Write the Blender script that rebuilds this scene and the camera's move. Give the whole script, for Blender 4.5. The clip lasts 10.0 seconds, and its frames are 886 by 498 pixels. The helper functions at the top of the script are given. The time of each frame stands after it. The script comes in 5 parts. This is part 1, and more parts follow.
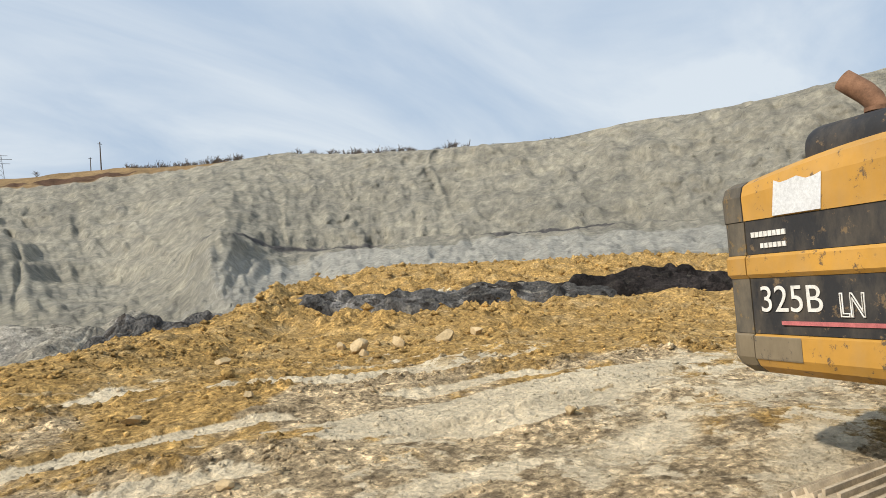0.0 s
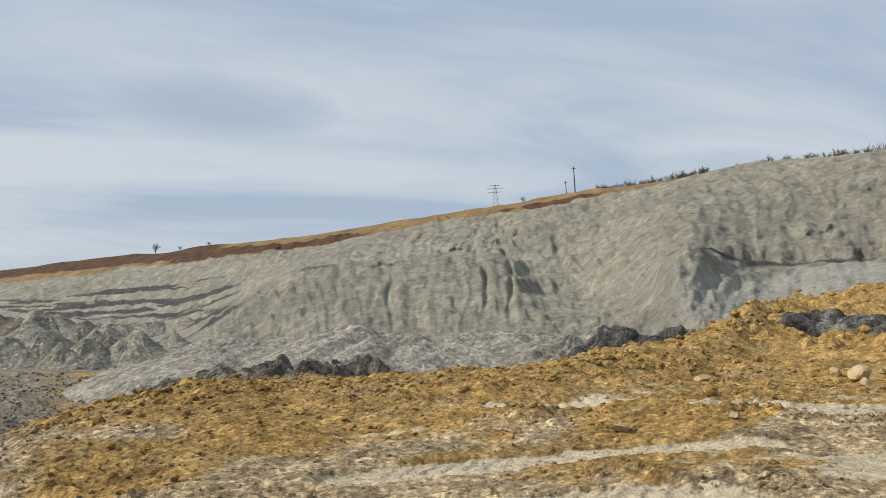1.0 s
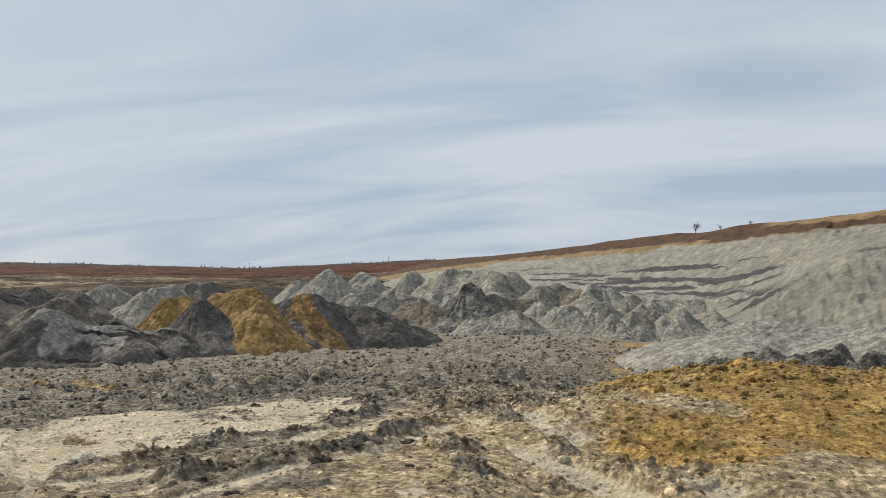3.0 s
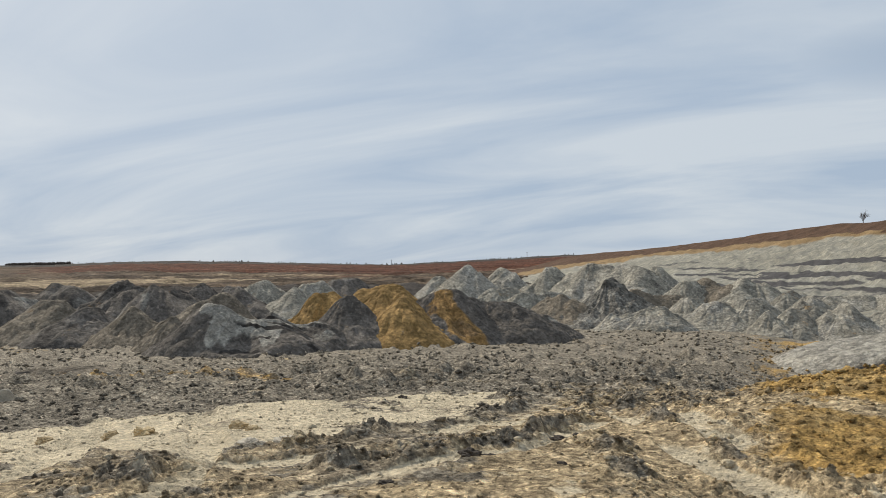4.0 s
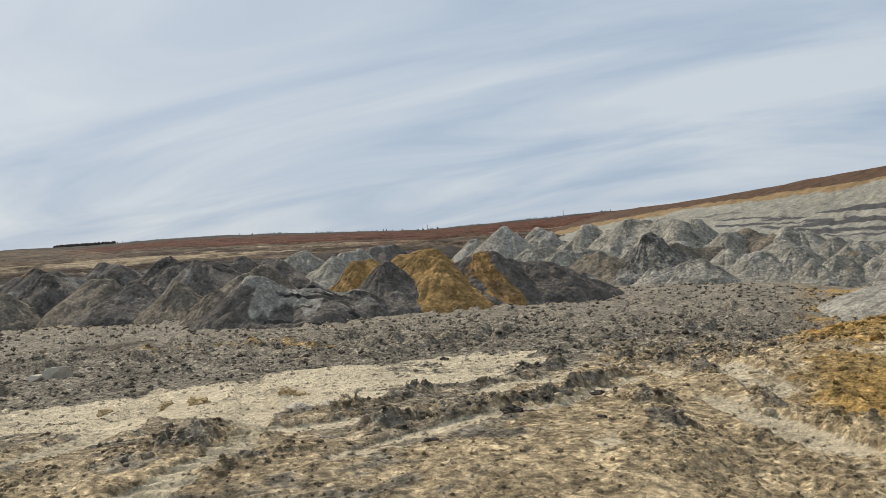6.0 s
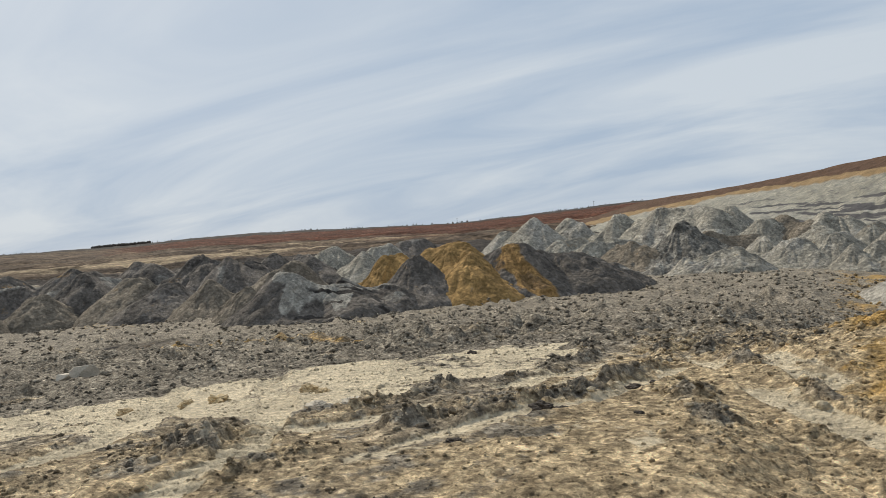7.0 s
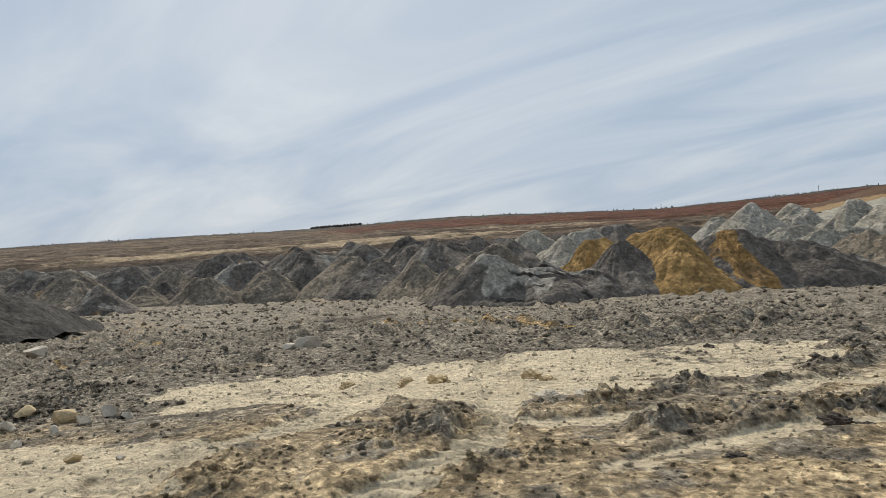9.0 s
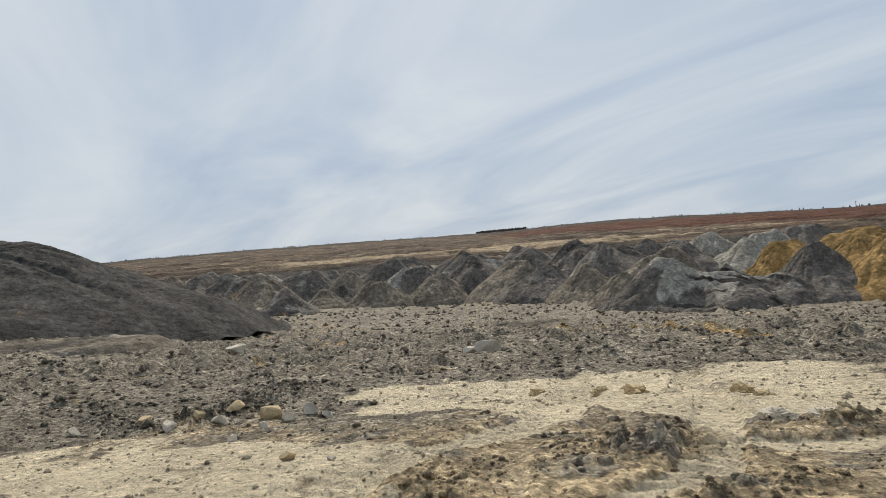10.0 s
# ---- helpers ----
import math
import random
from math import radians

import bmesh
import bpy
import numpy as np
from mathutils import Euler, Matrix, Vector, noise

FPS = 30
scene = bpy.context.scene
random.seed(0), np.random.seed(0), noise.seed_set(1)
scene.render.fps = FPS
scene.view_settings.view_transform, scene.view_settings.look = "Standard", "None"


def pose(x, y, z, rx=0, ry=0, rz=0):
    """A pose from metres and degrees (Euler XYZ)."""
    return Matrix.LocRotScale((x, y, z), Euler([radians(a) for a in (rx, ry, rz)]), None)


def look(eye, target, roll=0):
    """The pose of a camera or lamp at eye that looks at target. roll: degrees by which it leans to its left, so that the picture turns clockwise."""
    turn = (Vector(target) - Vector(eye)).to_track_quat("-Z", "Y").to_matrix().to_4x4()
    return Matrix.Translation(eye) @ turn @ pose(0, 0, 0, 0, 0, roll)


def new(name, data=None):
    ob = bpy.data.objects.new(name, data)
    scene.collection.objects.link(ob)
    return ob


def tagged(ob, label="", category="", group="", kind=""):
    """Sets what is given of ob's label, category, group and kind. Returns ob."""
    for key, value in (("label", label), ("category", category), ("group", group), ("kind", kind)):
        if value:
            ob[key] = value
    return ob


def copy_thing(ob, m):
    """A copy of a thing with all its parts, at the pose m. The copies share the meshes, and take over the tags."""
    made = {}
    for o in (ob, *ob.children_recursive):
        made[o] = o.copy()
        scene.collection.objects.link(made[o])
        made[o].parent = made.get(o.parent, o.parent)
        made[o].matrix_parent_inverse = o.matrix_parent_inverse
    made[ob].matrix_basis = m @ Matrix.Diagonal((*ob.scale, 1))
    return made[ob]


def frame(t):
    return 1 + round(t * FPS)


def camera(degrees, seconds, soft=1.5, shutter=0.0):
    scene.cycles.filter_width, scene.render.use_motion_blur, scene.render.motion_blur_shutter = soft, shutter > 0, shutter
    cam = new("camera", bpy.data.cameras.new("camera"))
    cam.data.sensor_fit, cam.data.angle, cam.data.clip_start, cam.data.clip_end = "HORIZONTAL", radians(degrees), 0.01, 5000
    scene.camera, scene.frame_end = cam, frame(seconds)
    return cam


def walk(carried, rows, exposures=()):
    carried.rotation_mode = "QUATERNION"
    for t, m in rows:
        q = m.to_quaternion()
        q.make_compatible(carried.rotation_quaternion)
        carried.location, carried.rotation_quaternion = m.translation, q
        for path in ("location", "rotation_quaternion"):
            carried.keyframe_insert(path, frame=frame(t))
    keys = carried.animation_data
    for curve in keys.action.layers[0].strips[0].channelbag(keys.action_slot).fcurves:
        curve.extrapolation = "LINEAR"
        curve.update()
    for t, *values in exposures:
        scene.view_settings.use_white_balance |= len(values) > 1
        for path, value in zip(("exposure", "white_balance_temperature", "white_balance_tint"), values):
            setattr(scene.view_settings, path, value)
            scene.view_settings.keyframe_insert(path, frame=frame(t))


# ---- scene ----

def view(x, y, z, yaw, pitch, roll):
    """The camera at a place, turned left by yaw, up by pitch, leaning left by roll, in degrees."""
    return pose(x, y, z, 0, 0, yaw) @ pose(0, 0, 0, 90 + pitch, 0, 0) @ pose(0, 0, 0, 0, 0, roll)


# ---- the camera and its walk ----
cam = camera(62.41, 10.0, soft=0.7)
PATH = [
    (0.0, view(0.49, -0.24, 1.78, -60.78, -0.76, -2.93)),
    (0.1, view(0.46, -0.22, 1.79, -54.68, 0.38, -2.70)),
    (0.2, view(0.44, -0.20, 1.79, -49.68, 0.82, -3.78)),
    (0.3, view(0.42, -0.17, 1.79, -44.50, 1.43, -4.11)),
    (0.5, view(0.38, -0.12, 1.80, -36.56, 2.57, -3.70)),
    (1.0, view(0.35, -0.13, 1.79, -25.60, 2.38, -3.27)),
    (1.5, view(0.33, -0.10, 1.79, -15.60, 1.83, -2.54)),
    (2.0, view(0.25, -0.10, 1.79, -4.28, 2.27, -1.60)),
    (2.5, view(0.18, -0.09, 1.79, 5.95, 2.44, -1.15)),
    (3.0, view(0.12, -0.08, 1.78, 14.94, 2.43, -1.25)),
    (3.2, view(0.07, -0.05, 1.76, 17.99, 2.49, -1.33)),
    (4.3, view(-0.01, 0.01, 1.75, 26.57, 2.21, -1.43)),
    (4.5, view(0.00, 0.00, 1.75, 26.61, 2.08, -1.44)),
    (5.0, view(0.00, 0.04, 1.74, 26.10, 1.39, -1.76)),
    (5.5, view(-0.01, -0.01, 1.74, 27.46, 0.53, -2.90)),
    (5.7, view(0.04, -0.08, 1.75, 27.96, 0.08, -3.41)),
    (6.8, view(0.06, 0.13, 1.75, 30.67, -0.77, -5.15)),
    (7.0, view(-0.09, 0.34, 1.68, 31.11, -0.69, -5.20)),
    (7.5, view(-0.29, 0.43, 1.67, 33.18, -0.44, -5.02)),
    (8.0, view(-0.48, 0.60, 1.62, 36.69, -0.41, -4.64)),
    (8.5, view(-0.67, 0.70, 1.63, 41.13, -0.58, -4.41)),
    (9.0, view(-0.89, 0.72, 1.61, 46.55, -0.62, -4.20)),
    (9.5, view(-1.12, 0.71, 1.60, 52.57, -0.40, -4.30)),
    (10.0, view(-1.34, 0.65, 1.61, 59.33, 0.68, -4.56)),
]
walk(cam, PATH, [(0.0, 0.28), (0.3, 0.15), (0.7, 0.05), (1.2, 0.0), (10.0, 0.0)])

# ---- world and sun ----
SUN_AZ, SUN_EL = 63.0, 39.0          # degrees to the left of +y, and up
world = bpy.data.worlds.new("hazy_sky")
scene.world = world
world.use_nodes = True
wn, wl = world.node_tree.nodes, world.node_tree.links
wn.clear()


def wnode(kind, **inputs):
    n = wn.new(kind)
    for k, v in inputs.items():
        n.inputs[k.replace("_", " ")].default_value = v
    return n


w_out = wnode("ShaderNodeOutputWorld")
w_bg = wnode("ShaderNodeBackground", Strength=1.0)
sky = wnode("ShaderNodeTexSky")
sky.sky_type = "NISHITA"
sky.sun_disc = False
sky.sun_elevation = radians(SUN_EL)
sky.sun_rotation = radians(-SUN_AZ)
sky.dust_density = 2.5
sky_gain = wnode("ShaderNodeVectorMath")
sky_gain.operation = "SCALE"
sky_gain.inputs["Scale"].default_value = 0.105
wl.new(sky.outputs[0], sky_gain.inputs[0])
# thin streaky cloud: noise on a high flat layer, drawn out along one direction
w_geo = wnode("ShaderNodeTexCoord")
w_sep = wnode("ShaderNodeSeparateXYZ")
wl.new(w_geo.outputs["Generated"], w_sep.inputs[0])
w_up = wnode("ShaderNodeMath")
w_up.operation = "MAXIMUM"
w_up.inputs[1].default_value = 0.0
wl.new(w_sep.outputs["Z"], w_up.inputs[0])
w_add = wnode("ShaderNodeMath")
w_add.operation = "ADD"
w_add.inputs[1].default_value = 0.16
wl.new(w_up.outputs[0], w_add.inputs[0])
w_div = wnode("ShaderNodeVectorMath")
w_div.operation = "DIVIDE"
w_comb = wnode("ShaderNodeCombineXYZ")
for k in range(3):
    wl.new(w_add.outputs[0], w_comb.inputs[k])
wl.new(w_geo.outputs["Generated"], w_div.inputs[0])
wl.new(w_comb.outputs[0], w_div.inputs[1])
w_map = wnode("ShaderNodeMapping")
w_map.inputs["Rotation"].default_value = (0, 0, radians(-24))
w_map.inputs["Scale"].default_value = (0.42, 1.0, 0.0)
wl.new(w_div.outputs[0], w_map.inputs[0])
w_n1 = wnode("ShaderNodeTexNoise", Scale=1.15, Detail=7.0, Roughness=0.55, Distortion=0.7)
wl.new(w_map.outputs[0], w_n1.inputs["Vector"])
w_ramp = wn.new("ShaderNodeValToRGB")
w_ramp.color_ramp.elements[0].position, w_ramp.color_ramp.elements[1].position = 0.37, 0.63
w_ramp.color_ramp.elements[0].color = (0.40, 0.495, 0.62, 1)
w_ramp.color_ramp.elements[1].color = (0.60, 0.66, 0.72, 1)
wl.new(w_n1.outputs[0], w_ramp.inputs[0])
w_mix = wn.new("ShaderNodeMix")
w_mix.data_type = "RGBA"
w_mix.inputs[0].default_value = 0.94
wl.new(sky_gain.outputs[0], w_mix.inputs[6])
# one lens-shaped grey cloud
cloud_az, cloud_el = radians(-10.0), radians(14.5)
w_cloud = None
for axis, size, off in (((math.cos(cloud_az), math.sin(cloud_az), 0), 0.17, 0.0), ((0.05, 0, 1), 0.045, math.sin(cloud_el))):
    dot = wn.new("ShaderNodeVectorMath")
    dot.operation = "DOT_PRODUCT"
    dot.inputs[1].default_value = axis
    wl.new(w_geo.outputs["Generated"], dot.inputs[0])
    part_of = [dot.outputs["Value"]]
    for how, value in (("SUBTRACT", off), ("DIVIDE", size), ("POWER", 2.0)):
        n = wnode("ShaderNodeMath")
        n.operation = how
        wl.new(part_of[-1], n.inputs[0])
        n.inputs[1].default_value = value
        if how == "DIVIDE":
            shake = wnode("ShaderNodeMath")
            shake.operation = "MULTIPLY_ADD"
            shake.inputs[1].default_value = 1.6
            wl.new(w_n1.outputs[0], shake.inputs[0])
            wl.new(n.outputs[0], shake.inputs[2])
            back = wnode("ShaderNodeMath")
            back.operation = "SUBTRACT"
            back.inputs[1].default_value = 0.8
            wl.new(shake.outputs[0], back.inputs[0])
            n = back
        part_of.append(n.outputs[0])
    if w_cloud is None:
        w_cloud = part_of[-1]
    else:
        both = wnode("ShaderNodeMath")
        both.operation = "ADD"
        wl.new(w_cloud, both.inputs[0])
        wl.new(part_of[-1], both.inputs[1])
        w_cloud = both.outputs[0]
w_front = wnode("ShaderNodeMath")
w_front.operation = "GREATER_THAN"
wl.new(w_sep.outputs["Y"], w_front.inputs[0])
w_shape = wn.new("ShaderNodeValToRGB")
w_shape.color_ramp.elements[0].position, w_shape.color_ramp.elements[1].position = 0.15, 1.0
w_shape.color_ramp.elements[0].color, w_shape.color_ramp.elements[1].color = (0.65, 0.65, 0.65, 1), (0, 0, 0, 1)
wl.new(w_cloud, w_shape.inputs[0])
w_only = wnode("ShaderNodeMath")
w_only.operation = "MULTIPLY"
wl.new(w_shape.outputs[0], w_only.inputs[0])
wl.new(w_front.outputs[0], w_only.inputs[1])
w_grey = wn.new("ShaderNodeMix")
w_grey.data_type = "RGBA"
w_grey.inputs[7].default_value = (0.365, 0.455, 0.575, 1)
wl.new(w_only.outputs[0], w_grey.inputs[0])
wl.new(w_ramp.outputs[0], w_grey.inputs[6])
wl.new(w_grey.outputs[2], w_mix.inputs[7])
wl.new(w_mix.outputs[2], w_bg.inputs[0])
wl.new(w_bg.outputs[0], w_out.inputs[0])

sun_data = bpy.data.lights.new("sun", "SUN")
sun_data.energy, sun_data.angle, sun_data.color = 4.0, radians(1.5), (1.0, 0.92, 0.79)
sun = new("sun", sun_data)
a = radians(SUN_AZ)
sun.matrix_world = look((-60 * math.sin(a), 60 * math.cos(a), 60 * math.tan(radians(SUN_EL))), (0, 0, 0))


# ---- arithmetic for shapes ----
def hash2(ix, iy, seed):
    h = (ix.astype(np.int64) * 374761393 + iy.astype(np.int64) * 668265263 + seed * 974634777) & 0xFFFFFFFF
    h = ((h ^ (h >> 13)) * 1274126177) & 0xFFFFFFFF
    h = ((h ^ (h >> 16)) * 2246822519) & 0xFFFFFFFF
    return (h ^ (h >> 15)).astype(np.float64) / 4294967296.0


def vnoise(x, y, seed=0):
    """Smooth value noise, -1 to 1."""
    ix, iy = np.floor(x), np.floor(y)
    fx, fy = x - ix, y - iy
    fx, fy = fx * fx * fx * (fx * (fx * 6 - 15) + 10), fy * fy * fy * (fy * (fy * 6 - 15) + 10)
    lo = hash2(ix, iy, seed) * (1 - fx) + hash2(ix + 1, iy, seed) * fx
    hi = hash2(ix, iy + 1, seed) * (1 - fx) + hash2(ix + 1, iy + 1, seed) * fx
    return 2 * (lo * (1 - fy) + hi * fy) - 1


def fbm(x, y, octaves=4, seed=0, gain=0.5):
    total, amp = 0.0, 1.0
    for k in range(octaves):
        total = total + amp * vnoise(x, y, seed + 17 * k)
        x, y, amp = x * 1.93 + 5.2 - y * 0.4, y * 1.93 + 1.7 + x * 0.2, amp * gain
    return total


def clods(x, y, seed=0, fill=0.7):
    """Lumps: 1 at the middle of a lump, falling to 0 at its rim, at one lump a unit cell."""
    ix, iy = np.floor(x), np.floor(y)
    best = np.zeros_like(x)
    for dx in (-1, 0, 1):
        for dy in (-1, 0, 1):
            cx, cy = ix + dx, iy + dy
            size = 0.22 + 0.5 * hash2(cx, cy, seed + 3) ** 2
            there = hash2(cx, cy, seed + 4) < fill
            px, py = cx + hash2(cx, cy, seed + 1) - x, cy + hash2(cx, cy, seed + 2) - y
            turn = hash2(cx, cy, seed + 5) * 6.28
            qx, qy = px * np.cos(turn) + py * np.sin(turn), (py * np.cos(turn) - px * np.sin(turn)) * 1.5
            d2 = (qx * qx + qy * qy) / (size * size)
            best = np.maximum(best, np.where(there, np.clip(1 - d2, 0, 1) ** 0.6 * size * 1.6, 0))
    return best


def step(lo, hi, v):
    k = np.clip((v - lo) / (hi - lo), 0, 1)
    return k * k * (3 - 2 * k)


def to_line(x, y, points):
    """Distance to a polyline, and the signed side of it."""
    best, side = np.full_like(x, 1e9), np.zeros_like(x)
    for (ax, ay), (bx, by) in zip(points[:-1], points[1:]):
        ux, uy = bx - ax, by - ay
        length = math.hypot(ux, uy)
        k = np.clip(((x - ax) * ux + (y - ay) * uy) / length**2, 0, 1)
        d = np.hypot(x - ax - k * ux, y - ay - k * uy)
        s = ((x - ax) * uy - (y - ay) * ux) / length
        near = d < best
        best, side = np.where(near, d, best), np.where(near, s, side)
    return best, side


def inside(x, y, points, soft):
    """1 within a polygon, 0 outside, fading over soft metres across the edge."""
    odd = np.zeros(x.shape, bool)
    for (ax, ay), (bx, by) in zip(points, points[1:] + points[:1]):
        cross = (ay > y) != (by > y)
        odd ^= cross & (x < (bx - ax) * (y - ay) / ((by - ay) or 1e-9) + ax)
    d, _ = to_line(x, y, points + points[:1])
    return step(-soft, soft, np.where(odd, d, -d))


def sheet(name, x, y, z, material, zones=None, wrap=False, parent=None):
    """A mesh from a grid of places; zones: three masks kept as a colour attribute."""
    rows, cols = x.shape
    mesh = bpy.data.meshes.new(name)
    n = rows * cols
    mesh.vertices.add(n)
    mesh.vertices.foreach_set("co", np.stack([x, y, z], -1).astype(np.float32).ravel())
    across = np.arange(cols if wrap else cols - 1)
    i = (np.arange(rows - 1)[:, None] * cols + across[None])
    j = (np.arange(rows - 1)[:, None] * cols + (across[None] + 1) % cols)
    quads = np.stack([i, j, j + cols, i + cols], -1).reshape(-1, 4)
    mesh.loops.add(quads.size)
    mesh.loops.foreach_set("vertex_index", quads.ravel().astype(np.int32))
    mesh.polygons.add(len(quads))
    mesh.polygons.foreach_set("loop_start", (np.arange(len(quads)) * 4).astype(np.int32))
    mesh.polygons.foreach_set("use_smooth", np.ones(len(quads), bool))
    mesh.update(calc_edges=True)
    if zones is not None:
        att = mesh.attributes.new("zones", "FLOAT_COLOR", "POINT")
        rgba = np.ones((n, 4), np.float32)
        for k, mask in enumerate(zones):
            rgba[:, k] = np.clip(mask, 0, 1).ravel()
        att.data.foreach_set("color", rgba.ravel())
    mesh.materials.append(material)
    ob = new(name, mesh)
    ob.parent = parent
    return ob


def part(name, bm, material, parent=None, label="", smooth=False):
    """Links a bmesh as one mesh object under a thing or a part."""
    mesh = bpy.data.meshes.new(name)
    bmesh.ops.recalc_face_normals(bm, faces=bm.faces)
    if smooth:
        for f in bm.faces:
            f.smooth = True
    bm.to_mesh(mesh)
    bm.free()
    mesh.materials.append(material)
    ob = new(name, mesh)
    ob.parent = parent
    if label:
        ob["label"] = label
    return ob


# ---- materials ----
class Mat:
    """A small builder of node materials."""

    def __init__(self, name, rough=0.9, metal=0.0, spec=0.25):
        self.m = bpy.data.materials.new(name)
        self.m.use_nodes = True
        self.t = self.m.node_tree
        self.b = self.t.nodes["Principled BSDF"]
        self.b.inputs["Roughness"].default_value = rough
        self.b.inputs["Metallic"].default_value = metal
        self.b.inputs["Specular IOR Level"].default_value = spec
        self.place = self.t.nodes.new("ShaderNodeNewGeometry").outputs["Position"]

    def link(self, a, b):
        self.t.links.new(a, b)
        return self

    def noise(self, scale, detail=4.0, rough=0.55, stretch=None, distort=0.0, local=False):
        n = self.t.nodes.new("ShaderNodeTexNoise")
        n.inputs["Scale"].default_value, n.inputs["Detail"].default_value = scale, detail
        n.inputs["Roughness"].default_value, n.inputs["Distortion"].default_value = rough, distort
        source = self.t.nodes.new("ShaderNodeTexCoord").outputs["Object"] if local else self.place
        if stretch:
            m = self.t.nodes.new("ShaderNodeMapping")
            m.inputs["Scale"].default_value = stretch
            self.link(source, m.inputs[0])
            source = m.outputs[0]
        self.link(source, n.inputs["Vector"])
        return n.outputs[0]

    def cells(self, scale, stretch=None, how="F1"):
        n = self.t.nodes.new("ShaderNodeTexVoronoi")
        n.feature, n.inputs["Scale"].default_value = how, scale
        warp = self.t.nodes.new("ShaderNodeVectorMath")
        warp.operation = "MULTIPLY_ADD"
        w = self.t.nodes.new("ShaderNodeTexNoise")
        w.inputs["Scale"].default_value, w.inputs["Detail"].default_value = scale * 0.9, 3
        self.link(self.place, w.inputs["Vector"]).link(w.outputs["Color"], warp.inputs[0]).link(self.place, warp.inputs[2])
        warp.inputs[1].default_value = (0.7 / scale,) * 3
        source = warp.outputs[0]
        if stretch:
            m = self.t.nodes.new("ShaderNodeMapping")
            m.inputs["Scale"].default_value = stretch
            self.link(source, m.inputs[0])
            source = m.outputs[0]
        self.link(source, n.inputs["Vector"])
        return self.math("SUBTRACT", 1.0, n.outputs["Distance"])

    def fragments(self, scale, lo, hi, warp_by=0.35):
        """Broken pieces, each lighter or darker than the next, with ragged edges."""
        n = self.t.nodes.new("ShaderNodeTexVoronoi")
        n.inputs["Scale"].default_value = scale
        warp = self.t.nodes.new("ShaderNodeVectorMath")
        warp.operation = "MULTIPLY_ADD"
        w = self.t.nodes.new("ShaderNodeTexNoise")
        w.inputs["Scale"].default_value, w.inputs["Detail"].default_value = scale * 1.3, 4
        self.link(self.place, w.inputs["Vector"]).link(w.outputs["Color"], warp.inputs[0]).link(self.place, warp.inputs[2])
        warp.inputs[1].default_value = (2 * warp_by / scale,) * 3
        self.link(warp.outputs[0], n.inputs["Vector"])
        k = self.t.nodes.new("ShaderNodeSeparateColor")
        self.link(n.outputs["Color"], k.inputs[0])
        return self.ramp(k.outputs[0], 0.0, 1.0, lo, hi)

    def ramp(self, value, lo, hi, a=(0, 0, 0), b=(1, 1, 1)):
        r = self.t.nodes.new("ShaderNodeValToRGB")
        r.color_ramp.elements[0].position, r.color_ramp.elements[1].position = lo, hi
        r.color_ramp.elements[0].color, r.color_ramp.elements[1].color = (*a, 1), (*b, 1)
        self.link(value, r.inputs[0])
        return r.outputs[0]

    def mix(self, factor, a, b, how="MIX"):
        n = self.t.nodes.new("ShaderNodeMix")
        n.data_type, n.blend_type = "RGBA", how
        for k, v in ((0, factor), (6, a), (7, b)):
            if isinstance(v, (int, float)):
                n.inputs[k].default_value = v
            elif isinstance(v, tuple):
                n.inputs[k].default_value = (*v, 1)
            else:
                self.link(v, n.inputs[k])
        return n.outputs[2]

    def math(self, how, a, b):
        n = self.t.nodes.new("ShaderNodeMath")
        n.operation, n.use_clamp = how, how in ("MULTIPLY", "ADD")
        for k, v in enumerate((a, b)):
            if isinstance(v, (int, float)):
                n.inputs[k].default_value = v
            else:
                self.link(v, n.inputs[k])
        return n.outputs[0]

    def zones(self):
        n = self.t.nodes.new("ShaderNodeAttribute")
        n.attribute_name = "zones"
        s = self.t.nodes.new("ShaderNodeSeparateColor")
        self.link(n.outputs["Color"], s.inputs[0])
        return s.outputs

    def worn(self, zone, amount=0.5, scale=2.0, soft=0.2):
        """A mask whose edge is broken by noise."""
        n = self.ramp(self.noise(scale, 6, 0.65), 0.3, 0.7)
        r = self.math("ADD", zone, self.math("MULTIPLY", self.math("SUBTRACT", n, 0.5), amount))
        return self.ramp(r, 0.5 - soft, 0.5 + soft)

    def colour(self, c):
        if isinstance(c, tuple):
            self.b.inputs["Base Color"].default_value = (*c, 1)
        else:
            self.link(c, self.b.inputs["Base Color"])
        return self

    def bump(self, *layers):
        """Layers of (height, strength, distance)."""
        last = None
        for height, strength, distance in layers:
            n = self.t.nodes.new("ShaderNodeBump")
            n.inputs["Strength"].default_value, n.inputs["Distance"].default_value = strength, distance
            self.link(height, n.inputs["Height"])
            if last:
                self.link(last, n.inputs["Normal"])
            last = n.outputs[0]
        self.link(last, self.b.inputs["Normal"])
        return self


def tone(m, c, spread=0.25, scale=1.0):
    """A colour that wanders a little lighter and darker, at two scales."""
    lo, hi = tuple(v * (1 - spread) for v in c), tuple(min(v * (1 + spread), 0.95) for v in c)
    big = m.ramp(m.noise(scale, 5, 0.6), 0.3, 0.7, lo, hi)
    fine = m.ramp(m.noise(scale * 9, 5, 0.7), 0.25, 0.75, (0.72,) * 3, (1.2,) * 3)
    return m.mix(1.0, big, fine, "MULTIPLY")


